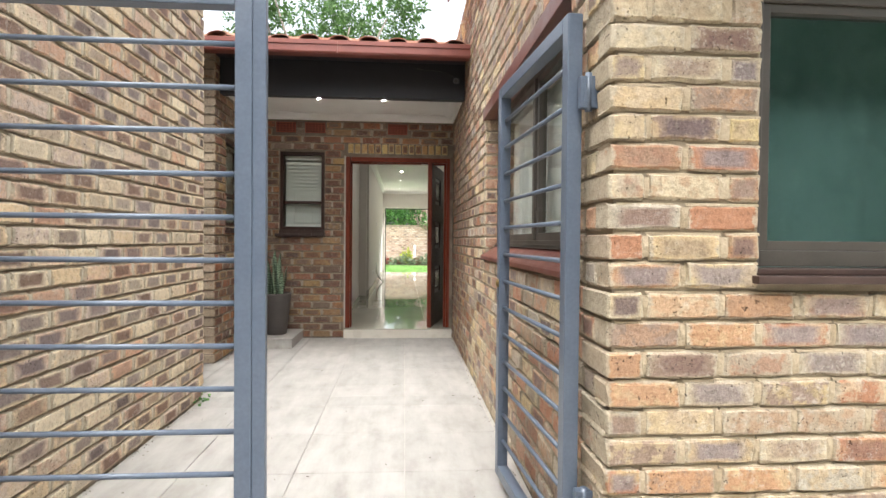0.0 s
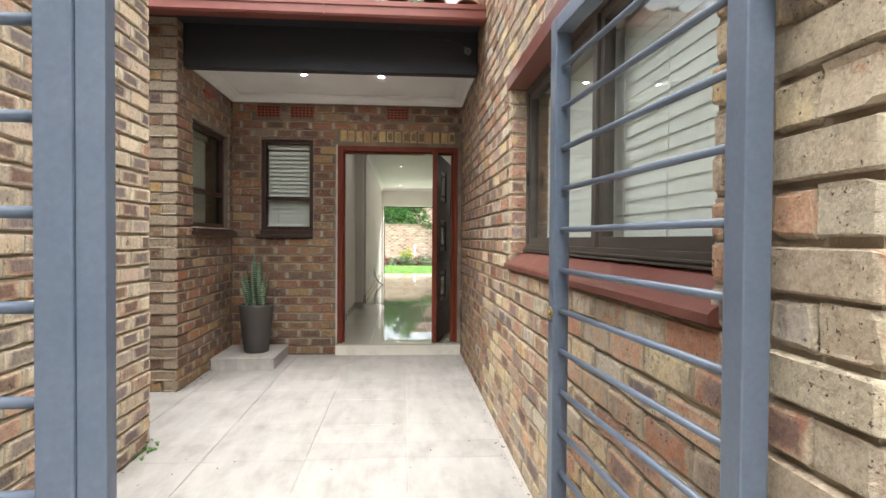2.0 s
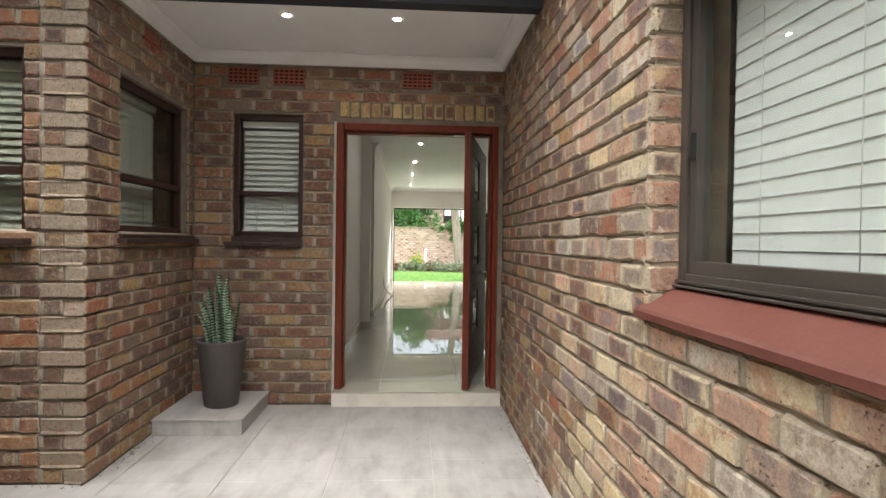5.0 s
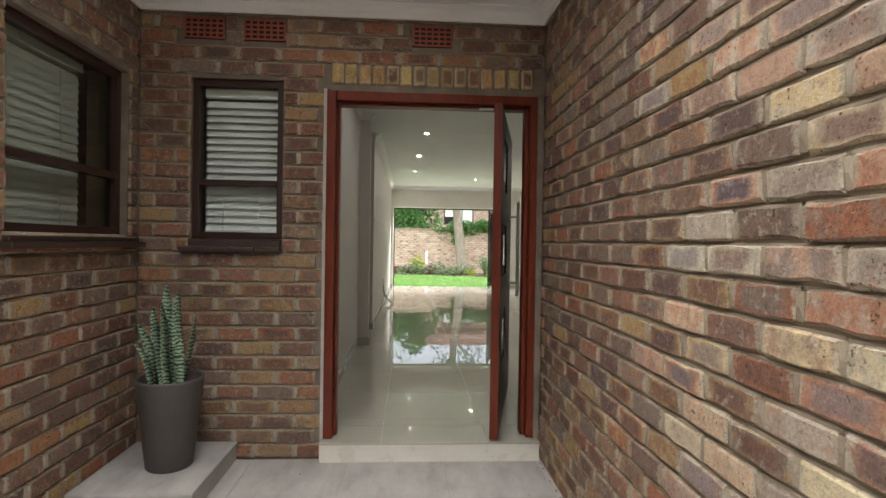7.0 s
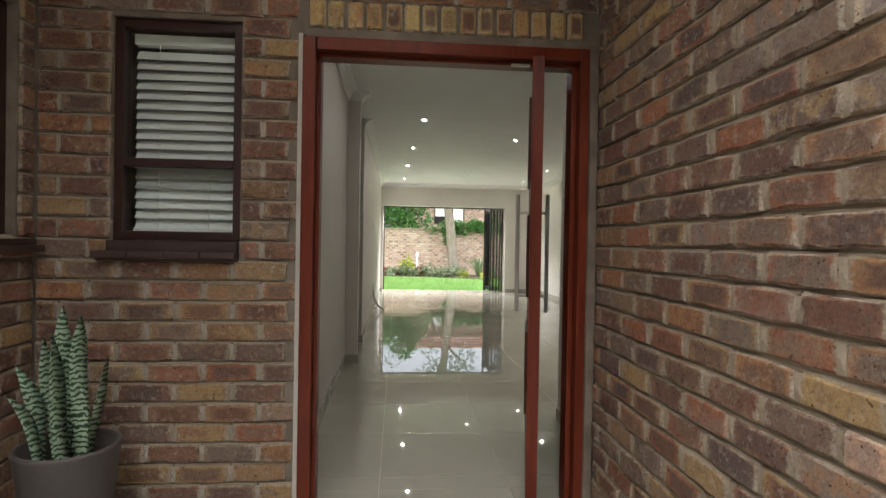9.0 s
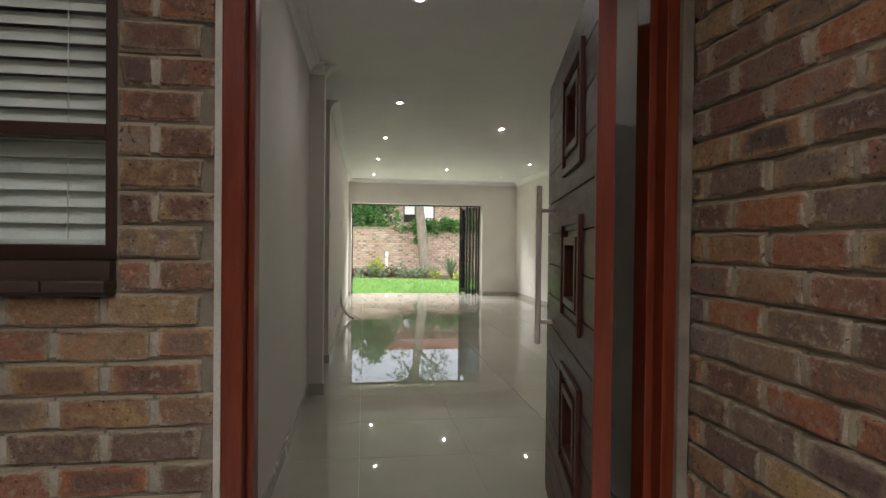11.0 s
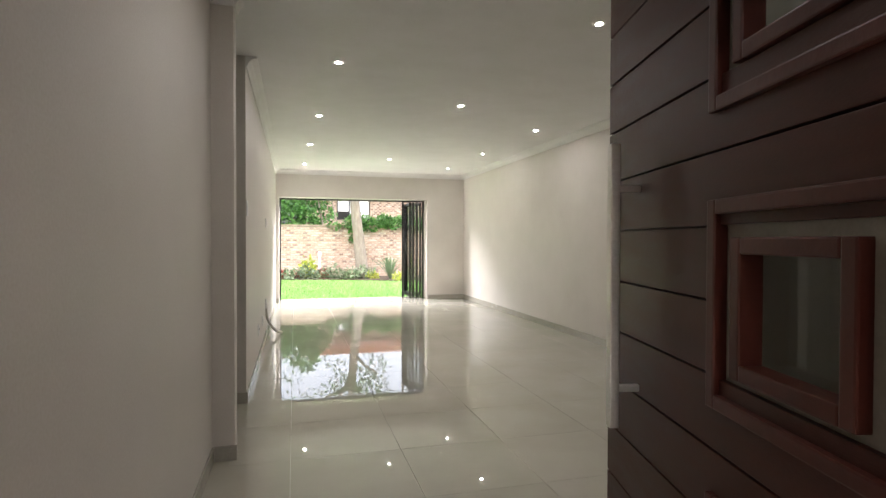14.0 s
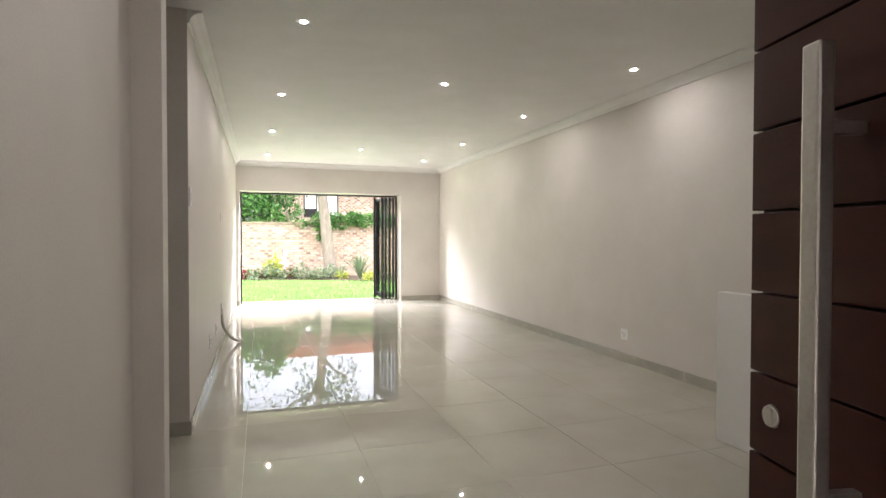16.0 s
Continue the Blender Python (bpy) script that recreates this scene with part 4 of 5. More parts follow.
blind(stand(-1.70, win_l[1], -90), 0.20, 0.93, 1.33, 2.2, 0.044, radians(-74), "grey-white venetian blind behind timber window", cords=2)
sill = thing("window_sill", "dark brown tiled sill under the recess window", "sill")
part("sill_slab", boxes((-1.60, -1.475, 5.74, 6.80, 1.245, 1.275), (-1.60, -1.50, 5.76, 6.78, 1.2755, 1.299), bevel=0.005), M_SILL_DARK, sill)

# small louvre-blind window in the entrance wall, outside faces -y
ms = stand(win_s[1], 6.858, 180)
small_window = window("window_4", "small dark brown timber window with white blind", ms, win_s[1] - win_s[0], 1.302, 2.243, 0.038, M_WINWOOD, M_GLASS, transoms=(1.634,), depth=0.06)
blind(stand(win_s[1], 6.945, 180), 0.05, 0.48, 1.34, 2.2, 0.0435, radians(-54), "white venetian blind with slats half open", cords=2)
sill = thing("window_sill", "dark brown tiled sill under the small window", "sill")
for i in range(4):
    a = -1.285 + i * 0.1445
    part("sill_tile", boxes((a, a + 0.141, 6.765, 6.85, 1.222 + 0.004, 1.255), bevel=0.006), M_SILL_DARK, sill)
part("sill_bed", boxes((-1.275, -0.712, 6.785, 6.85, 1.216, 1.2255), (-1.24, -0.712, 6.80, 6.85, 1.2555, 1.3)), M_SILL_DARK, sill)

# window in the wing's end wall
mg = stand(win_g[1], 5.50, 180)
window("window_5", "dark brown timber window of the side wing", mg, win_g[1] - win_g[0], win_g[2], win_g[3], 0.045, M_WINWOOD, M_GLASS_DIM, transoms=(1.62,), depth=0.06)
blind(stand(win_g[1], 5.60, 180), 0.05, 1.15, 1.31, 2.2, 0.044, radians(-66), "grey-white venetian blind behind timber window", cords=2)
sill = thing("window_sill", "dark brown tiled sill under the wing window", "sill")
part("sill_slab", boxes((-3.1, -1.80, 5.385, 5.52, 1.235, 1.268), bevel=0.005), M_SILL_DARK, sill)

# ---- front door ----
frame_o = tagged(thing("door_frame", "red-brown varnished timber door frame", "door frame"), kind="structure")
Y0, Y1 = 6.815, 6.945
part("jamb", boxes((-0.452, -0.398, Y0, Y1, FLOOR_Z + 0.004, 2.19), (-0.398, -0.380, Y0 + 0.055, Y1, FLOOR_Z + 0.004, 2.135), bevel=0.004), M_TIMBER, frame_o)
part("jamb", boxes((0.772, 0.812, Y0, Y1, FLOOR_Z + 0.004, 2.19), (0.746, 0.772, Y0 + 0.05, Y1, FLOOR_Z + 0.004, 2.135), bevel=0.004), M_TIMBER, frame_o)
part("head", boxes((-0.392, 0.772, Y0 + 0.001, Y1, 2.135, 2.189), (-0.392, 0.772, Y0 + 0.05, Y1, 2.118, 2.135), bevel=0.004), M_TIMBER, frame_o)
part("mortar_fillet", boxes((-0.470, -0.4525, 6.818, 6.96, 0.0, 2.2)), M_FILLET, frame_o, "pale cement fillet beside the jamb")
part("mortar_fillet", boxes((0.8125, 0.846, 6.80, 6.96, 0.116, 2.2)), M_MORTAR_DARK, frame_o, "grey cement fillet in the corner")
part("mortar_fillet", boxes((-0.438, 0.812, 6.828, 6.95, 2.1905, 2.228)), M_MORTAR_DARK, frame_o)
part("reveal", boxes((-0.470, -0.462, 6.961, 7.065, 0.116, 2.2), (0.822, 0.846, 6.961, 7.065, 0.116, 2.2)), M_PLASTER, frame_o)

# leaf in its own plane: s along 0..1.269, y outward face at 0 (thickness behind), z height
LEAF_M = pose(0.541, 6.763, 0, 0, 0, 76.7)
door = tagged(thing("door_1", "dark plank pivot door with square insets, standing open", "door"), kind="structure")
LW, LT, LZ0, LZ1 = 1.269, 0.046, 0.128, 2.128
SQ = [(0.229, 0.674, zc - 0.1975, zc + 0.1975) for zc in (0.6945, 1.2545, 1.8145)]
grooves = [LZ0] + [0.2555 + 0.1433 * k for k in range(13)] + [LZ1]
for a, b in zip(grooves, grooves[1:]):
    cuts = [(0.016, LW - 0.004)]
    for s0, s1, za, zb in SQ:
        if za < (a + b) / 2 < zb:
            cuts = [(0.016, s0 + 0.02), (s1 - 0.02, LW - 0.004)]
    for s0, s1 in cuts:
        part("plank", local_boxes(LEAF_M, (s0, s1, -LT * 0.5, 0, a + 0.0025, b - 0.0025), bevel=0.002), M_DOOR, door)
hole = [(s0 + 0.03, s1 - 0.03, za + 0.03, zb - 0.03) for s0, s1, za, zb in SQ]
bm = slab_with_holes(0.004, LW - 0.004, LZ0 + 0.001, LZ1 - 0.001, hole, lambda a, b, c, d: (a, b, -LT, -LT * 0.5, c, d))
bm.transform(LEAF_M)
part("core", bm, M_DOOR, door)
part("edge_strip", local_boxes(LEAF_M, (0.0, 0.0155, -LT - 0.002, 0.002, LZ0 - 0.002, LZ1 + 0.002), bevel=0.002), M_TIMBER, door, "red-varnished edge of the leaf")
for s0, s1, za, zb in SQ:
    w = 0.028

    def ring(a0, a1, c0, c1, w_, y0, y1):
        return [(a0, a0 + w_, y0, y1, c0, c1), (a1 - w_, a1, y0, y1, c0, c1), (a0 + w_, a1 - w_, y0, y1, c0, c0 + w_), (a0 + w_, a1 - w_, y0, y1, c1 - w_, c1)]
    sq = part("inset_frame", local_boxes(LEAF_M, *ring(s0, s1, za, zb, w, -0.02, 0.013), bevel=0.004), M_DOOR_FRAME, door)
    inner = (s0 + 0.080, s1 - 0.076, za + 0.071, zb - 0.071)
    bm = slab_with_holes(s0 + 0.03, s1 - 0.03, za + 0.03, zb - 0.03, [(inner[0] + 0.015, inner[1] - 0.015, inner[2] + 0.015, inner[3] - 0.015)], lambda a, b, c, d: (a, b, -0.032, -0.012, c, d))
    bm.transform(LEAF_M)
    part("inset_panel", bm, M_DOOR_INSET, sq, "pale brown recessed panel")
    part("glazing_bead", local_boxes(LEAF_M, *ring(*inner[:2], *inner[2:], 0.030, -0.034, 0.011), bevel=0.004), M_DOOR_FRAME, sq)
    p = part("pane", local_boxes(LEAF_M, (inner[0] + 0.026, inner[1] - 0.026, -0.040, -0.035, inner[2] + 0.026, inner[3] - 0.026)), M_GLASS_DIM, sq)
    p.visible_shadow = False
pull = part("pull_handle", local_boxes(LEAF_M, (1.016, 1.048, 0.055, 0.080, 0.892, 1.622), bevel=0.004), M_STEEL, door, "long brushed steel pull bar")
for z in (0.993, 1.507):
    bm = boxes((1.024, 1.040, -0.001, 0.0555, z - 0.009, z + 0.009), bevel=0.002)
    bm.transform(LEAF_M)
    part("bracket", bm, M_STEEL, pull)
pull = part("pull_handle", local_boxes(LEAF_M, (1.016, 1.048, -LT - 0.080, -LT - 0.055, 0.892, 1.622), bevel=0.004), M_STEEL, door, "long brushed steel pull bar")
for z in (0.993, 1.507):
    part("bracket", local_boxes(LEAF_M, (1.024, 1.040, -LT - 0.0555, -LT + 0.001, z - 0.009, z + 0.009), bevel=0.002), M_STEEL, pull)
bm = bmesh.new()
tube(bm, (1.205, 0.0, 1.05), (1.205, 0.006, 1.05), 0.020, 0.018, n=20)
box(bm, 1.198, 1.212, 0.006, 0.009, 1.035, 1.065)
bm.transform(LEAF_M)
part("escutcheon", bm, M_STEEL, door, "oval steel keyhole cover")
part("pivot_plate", boxes((0.46, 0.545, 6.835, 6.86, 2.108, 2.117), bevel=0.002), M_STEEL, frame_o, "small steel pivot plate")

# ---- porch things ----
plinth = thing("planter_plinth", "low tiled plinth in the porch corner", "plinth")
part("tile_top", boxes((RECESS_X + 0.008, -0.945, 6.14, DOOR_Y - 0.006, 0.092, 0.108), bevel=0.003), M_STONETILE, plinth)
part("riser", boxes((RECESS_X + 0.012, -0.951, 6.148, DOOR_Y - 0.008, 0.0, 0.0915), bevel=0.002), M_STONETILE, plinth)

pot = thing("planter", "tall taupe tapered planter on the plinth", "planter")
PX, PY, PZ = -1.19, 6.47, 0.108
bm = bmesh.new()
prof = [(0.0, 0.0), (0.108, 0.0), (0.114, 0.006), (0.164, 0.445), (0.169, 0.457), (0.166, 0.465), (0.154, 0.465), (0.148, 0.455), (0.142, 0.39), (0.0, 0.388)]
lathe(bm, [(max(r, 0.0005), z) for r, z in prof], 40, (PX, PY, PZ))
part("pot", bm, M_POT, pot)
bm = bmesh.new()
lathe(bm, [(0.0005, 0.409), (0.05, 0.412), (0.10, 0.405), (0.1385, 0.408)], 24, (PX, PY, PZ))
part("soil", bm, M_SOIL, pot)

snake = thing("snake_plant", "banded green snake plant with upright leaves", "plant")
prng = random.Random(5)
for i, (dx, dy, lean_x, lean_y, h, w) in enumerate([(-0.02, -0.01, 0.02, 0.0, 0.56, 0.024), (0.035, 0.0, 0.02, -0.02, 0.53, 0.022), (-0.055, 0.02, -0.10, 0.02, 0.44, 0.021), (0.01, -0.05, -0.07, -0.03, 0.47, 0.026), (-0.07, -0.03, -0.13, -0.05, 0.36, 0.02),
                                                (0.06, 0.03, 0.09, 0.03, 0.37, 0.018), (0.0, 0.05, 0.03, 0.06, 0.41, 0.02), (0.055, -0.04, 0.06, -0.05, 0.30, 0.019), (-0.035, 0.05, -0.05, 0.07, 0.33, 0.017), (0.02, 0.02, 0.0, 0.01, 0.50, 0.02), (-0.06, -0.055, -0.15, -0.09, 0.27, 0.017)]):
    bm = bmesh.new()
    rows, n, turn = [], 10, prng.uniform(-1.2, 1.2)
    for k in range(n + 1):
        f = k / n
        ww = 1.05 * w * (0.75 + 0.5 * math.sin(f * 2.2)) * (1 - max(0, f - 0.72) / 0.28) ** 0.7 + 0.0008
        cx, cy, cz = PX + dx + 0.6 * lean_x * f * f + 0.010 * math.sin(5 * f + i), PY + dy + 0.6 * lean_y * f * f, PZ + 0.40 + h * f
        a = turn + 0.5 * f
        side = Vector((math.cos(a), math.sin(a), 0))
        fold = Vector((-math.sin(a), math.cos(a), 0)) * ww * 0.45
        c = Vector((cx, cy, cz))
        rows.append([bm.verts.new(c - side * ww), bm.verts.new(c + fold), bm.verts.new(c + side * ww), bm.verts.new(c + fold * 1.35 + Vector((0, 0, 0.001)))])
    for a, b in zip(rows, rows[1:]):
        for j in range(4):
            bm.faces.new((a[j], a[(j + 1) % 4], b[(j + 1) % 4], b[j])).smooth = True
    part("leaf", bm, M_SNAKE, snake)


def air_brick(m, w, h, label):
    a = thing("air_brick", label, "air brick", "terracotta air bricks")
    # dark sheet just behind the bars stands in for shaded holes
    part("back", local_boxes(m, (0, w, 0.001, 0.02, 0, h)), M_DARK, a)
    nx, nz = 6, 4
    bw, bh = 0.010, 0.011
    dims = [(i * (w - bw) / nx, i * (w - bw) / nx + bw, -0.006, 0.0, 0, h) for i in range(nx + 1)]
    part("grille_upright", local_boxes(m, *dims), M_TERRA, a)
    for k in range(nz + 1):
        z = k * (h - bh) / nz
        part("grille_bar", local_boxes(m, (0.001, w - 0.001, -0.0045, -0.0005, z, z + bh)), M_TERRA, a)


for x0, x1 in VENTS:
    air_brick(pose(x0, DOOR_Y + 0.004, 2.47), x1 - x0, 0.122, "red terracotta air brick high in the entrance wall")
air_brick(pose(RECESS_X - 0.004, 6.05, 2.47, 0, 0, 90), 0.23, 0.122, "red terracotta air brick high in the recess wall")


def downlight(x, y, z, group):
    d = thing("downlight", "small round recessed downlight, lit, white rim", "downlight", group)
    bm = bmesh.new()
    lathe(bm, [(0.0185, 0.0), (0.025, -0.004), (0.040, -0.005), (0.044, -0.001), (0.044, 0.0)], 24, (x, y, z))
    part("rim", bm, M_RIM, d)
    bm = bmesh.new()
    r = lathe(bm, [(0.019, -0.0015), (0.0005, -0.0025)], 24, (x, y, z))
    part("lamp", bm, M_BULB, d)


for x in (-0.665, 0.028):
    downlight(x, 6.05, 2.69, "porch downlights")
# the first, at y 8.55, is an unseen extra that brightens the hall
for x, y in [(0.22, 8.55), (0.26, 10.95), (0.19, 12.88), (0.142, 14.84), (0.103, 17.0), (1.83, 9.71), (1.60, 12.02), (1.52, 15.97), (2.97, 11.10), (2.90, 12.985), (2.88, 14.955), (2.84, 16.88)]:
    downlight(x, y, CEIL_Z, "lounge downlights")

cam_box = thing("security_camera", "small dark security camera on the porch beam", "camera")
bm = bmesh.new()
tube(bm, (0.76, 5.56, 2.80), (0.76, 5.52, 2.80), 0.022, n=16)
tube(bm, (0.76, 5.525, 2.80), (0.755, 5.50, 2.765), 0.010, n=10)
part("mount", bm, M_BEAM, cam_box)
bm = bmesh.new()
tube(bm, (0.765, 5.535, 2.765), (0.745, 5.43, 2.735), 0.026, 0.028, n=18)
part("camera_body", bm, surface("grey_camera_shell", (0.035, 0.035, 0.04), (0.05, 0.05, 0.055), 10, (0.35, 0.45), 0), cam_box)
bm = bmesh.new()
tube(bm, (0.7452, 5.431, 2.7352), (0.7448, 5.427, 2.734), 0.016, n=16)
part("lens", bm, M_BLACK_ALU, cam_box)
cable = thing("eave_cable", "thin dark cable clipped along the porch beam", "cable")
bm = bmesh.new()
pts = [(0.755, 5.552, 2.81), (0.60, 5.552, 2.86), (0.42, 5.552, 2.868), (0.34, 5.552, 2.885)]
for a, b in zip(pts, pts[1:]):
    tube(bm, a, b, 0.004, n=8)
part("wire", bm, M_BLACK_ALU, cable)

# ---- hall and lounge fittings ----
def wall_plate(name, label, m, w, h, keys, category):
    p = thing(name, label, category)
    part("plate", local_boxes(m, (-w / 2, w / 2, -0.009, -0.0005, -h / 2, h / 2), bevel=0.003), M_PLASTIC, p)
    for kx, kz, kw, kh, mat in keys:
        part("rocker" if mat is M_PLASTIC else "socket_hole", local_boxes(m, (kx - kw / 2, kx + kw / 2, -0.0125, -0.0092, kz - kh / 2, kz + kh / 2), bevel=0.001), mat, p)


wall_plate("light_switch", "tall white light switch on the hall wall", pose(-0.533, 7.46, 1.63, 0, 0, 90), 0.075, 0.155, [(0, 0.02, 0.04, 0.05, M_PLASTIC), (0, -0.035, 0.04, 0.04, M_PLASTIC)], "switch")
wall_plate("light_switch", "white light switch near the passage", pose(-0.44, 11.05, 1.62, 0, 0, 90), 0.075, 0.12, [(0, 0, 0.03, 0.05, M_PLASTIC)], "switch")
wall_plate("light_switch", "white light switch on the lounge wall", pose(-0.44, 13.9, 1.59, 0, 0, 90), 0.075, 0.12, [(0, 0, 0.03, 0.05, M_PLASTIC)], "switch")
three = [(-0.02, 0.012, 0.008, 0.008, M_DARK), (0.02, 0.012, 0.008, 0.008, M_DARK), (0, -0.014, 0.010, 0.010, M_DARK)]
wall_plate("wall_socket", "white three-pin socket above the skirting", pose(LOUNGE_X, 11.87, 0.39, 0, 0, -90), 0.11, 0.11, three, "socket")
wall_plate("wall_socket", "white socket low on the long wall", pose(LOUNGE_X, 16.8, 0.385, 0, 0, -90), 0.075, 0.115, three, "socket")
wall_plate("wall_socket", "white socket low on the passage-side wall", pose(-0.44, 12.4, 0.45, 0, 0, 90), 0.11, 0.11, three, "socket")
wall_plate("wall_socket", "white socket low near the loose cable", pose(-0.44, 13.1, 0.45, 0, 0, 90), 0.075, 0.11, three, "socket")
wall_plate("light_switch", "white light switch behind the open door", pose(1.08, 8.0, 1.60, 0, 0, -90), 0.075, 0.12, [(0, 0, 0.03, 0.05, M_PLASTIC)], "switch")

loose = thing("loose_cable", "grey flexible conduit drooping from the wall to the floor", "cable")
curve = bpy.data.curves.new("conduit", "CURVE")
curve.dimensions, curve.bevel_depth, curve.bevel_resolution = "3D", 0.018, 3
sp = curve.splines.new("BEZIER")
cp = [(-0.435, 13.85, 0.56), (-0.415, 13.88, 0.36), (-0.38, 13.95, 0.27), (-0.31, 14.05, 0.175), (-0.25, 14.15, 0.134)]
sp.bezier_points.add(len(cp) - 1)
for p, c in zip(sp.bezier_points, cp):
    p.co, p.handle_left_type, p.handle_right_type = c, "AUTO", "AUTO"
curve.materials.append(M_STEEL)
tmp = bpy.data.objects.new("conduit_curve", curve)
scene.collection.objects.link(tmp)
me = bpy.data.meshes.new_from_object(tmp.evaluated_get(bpy.context.evaluated_depsgraph_get()))
bpy.data.objects.remove(tmp)
me.name = "conduit"
ob = new("conduit", me)
ob.parent = loose
part("outlet", boxes((-0.4395, -0.425, 13.80, 13.90, 0.50, 0.62), bevel=0.003), M_PLASTIC, loose)

low = thing("low_partition", "low smooth white partition standing in the lounge", "partition")
part("panel", boxes((2.66, 2.74, 8.30, 9.88, FLOOR_Z, 1.03), bevel=0.003), M_WHITE, low)

# folding doors stacked open at the garden
FY = 18.26
track = tagged(thing("garden_door_frame", "slim black aluminium frame of the folding garden doors", "door frame"), kind="structure")
part("frame_side", boxes((OPEN[0], OPEN[0] + 0.03, FY - 0.03, FY + 0.05, FLOOR_Z, OPEN[3] - 0.03), bevel=0.002), M_BLACK_ALU, track)
part("frame_side", boxes((OPEN[1] - 0.03, OPEN[1], FY - 0.03, FY + 0.05, FLOOR_Z, OPEN[3] - 0.03), bevel=0.002), M_BLACK_ALU, track)
part("frame_head", boxes((OPEN[0], OPEN[1], FY - 0.03, FY + 0.05, OPEN[3] - 0.03, OPEN[3]), bevel=0.002), M_BLACK_ALU, track)


def fold_leaf(x, y, deg, label):
    g = tagged(thing("folding_door", label, "door", "folding garden doors"), kind="")
    w, z0, z1, t, f = 0.73, FLOOR_Z + 0.012, OPEN[3] - 0.035, 0.02, 0.06
    for a, b, c, d in ((0, f, z0, z1), (w - f, w, z0, z1), (f, w - f, z0, z0 + f + 0.02), (f, w - f, z1 - f, z1)):
        part("leaf_frame", boxes((a, b, -t, t, c, d), bevel=0.002), M_BLACK_ALU, g)
    p = part("pane", boxes((f, w - f, -0.003, 0.003, z0 + f + 0.02, z1 - f)), M_GLASS, g)
    p.visible_shadow = False
    bm = bmesh.new()
    tube(bm, (w - 0.03, -0.021, 1.10), (w - 0.03, -0.05, 1.10), 0.008, n=10)
    tube(bm, (w - 0.03, -0.05, 1.10), (w - 0.13, -0.05, 1.10), 0.008, n=10)
    part("handle", bm, M_BLACK_ALU, g)
    g.matrix_basis = pose(x, y, 0, 0, 0, deg)
    return g


for i, (x, deg) in enumerate([(2.60, 91), (2.52, 88), (2.44, 91), (2.36, 87)]):
    fold_leaf(x, FY - 0.01 if i % 2 else FY + 0.01, deg, "black-framed glass folding door leaf, folded back")
fold_leaf(2.20, FY, 76, "black-framed glass folding door leaf, hanging ajar")

# ---- garden ----
def leaf_cloud(seed, clumps, count, size, flat=0.5, droop=0.2):
    """Leaves scattered in and on ellipsoid clumps (x, y, z, rx, ry, rz). Each leaf is a folded pair of triangles."""
    g = np.random.default_rng(seed)
    weights = np.array([c[3] * c[4] * c[5] for c in clumps]) ** 0.67
    pick = g.choice(len(clumps), count, p=weights / weights.sum())
    c = np.array(clumps)[pick]
    d = g.normal(size=(count, 3))
    d /= np.linalg.norm(d, axis=1)[:, None]
    r = g.uniform(0.45, 1.08, count)[:, None] ** 0.6
    pos = c[:, :3] + d * r * c[:, 3:6]
    along = g.normal(size=(count, 3)) + d * 0.8 + np.array([0, 0, -droop])
    along /= np.linalg.norm(along, axis=1)[:, None]
    side = np.cross(along, g.normal(size=(count, 3)))
    side /= np.linalg.norm(side, axis=1)[:, None]
    up = np.cross(along, side)
    s = size * g.uniform(0.6, 1.3, count)[:, None]
    v = np.stack([pos, pos + along * s * 0.5 + side * s * flat * 0.5, pos + along * s, pos + along * s * 0.5 - side * s * flat * 0.5 + up * s * 0.1], 1)
    f = np.arange(count * 4).reshape(-1, 4)
    return v.reshape(-1, 3), f


def leaves_part(name, parent, seed, clumps, count, size, material, flat=0.5, kind=""):
    v, f = leaf_cloud(seed, clumps, count, size, flat)
    ob = new(name, raw_mesh(name, v.tolist(), f.tolist(), material))
    ob.parent = parent
    return tagged(ob, kind=kind) if kind else ob


def branch(bm, pts, r0, r1, n=9):
    """A tapering limb through plan points."""
    rings = []
    for i, p in enumerate(pts):
        p = Vector(p)
        d = (Vector(pts[min(i + 1, len(pts) - 1)]) - Vector(pts[max(i - 1, 0)])).normalized()
        q = d.to_track_quat("Z", "Y")
        f = i / (len(pts) - 1)
        r = r0 + (r1 - r0) * f
        rings.append([bm.verts.new(p + q @ Vector((r * (1 + 0.10 * math.sin(3 * k + i)) * math.cos(k * math.tau / n), r * math.sin(k * math.tau / n), 0))) for k in range(n)])
    for a, b in zip(rings, rings[1:]):
        for k in range(n):
            bm.faces.new((a[k], a[(k + 1) % n], b[(k + 1) % n], b[k])).smooth = True
    bm.faces.new(rings[0][::-1])
    bm.faces.new(rings[-1])


bm = boxes((-14, 16, 18.85, 27.0, -0.06, -0.012))
structure("ground_lawn", bm, surface("lawn_base", (0.08, 0.20, 0.035), (0.14, 0.30, 0.06), 3, (0.9, 1.0), 0.6, fine=70, distance=0.02), "bright green lawn turf", "lawn")
bm = boxes((-6, 8, 18.40, 18.86, -0.06, 0.075), bevel=0.004)
structure("pavement_sill", bm, M_STEP, "pale tiled apron outside the garden doors", "pavement")

g = np.random.default_rng(3)
n = 26000
gx, gy = g.uniform(-3.5, 7.5, n), 18.9 + 7.0 * g.uniform(0, 1, n) ** 0.8
keep = gy < np.interp(gx, [-3.5, -0.5, 3.0, 7.5], [25.9, 25.8, 24.6, 21.0])
gx, gy = gx[keep], gy[keep]
n = len(gx)
ang, hgt, wid = g.uniform(0, 6.28, n), g.uniform(0.03, 0.075, n), g.uniform(0.006, 0.014, n)
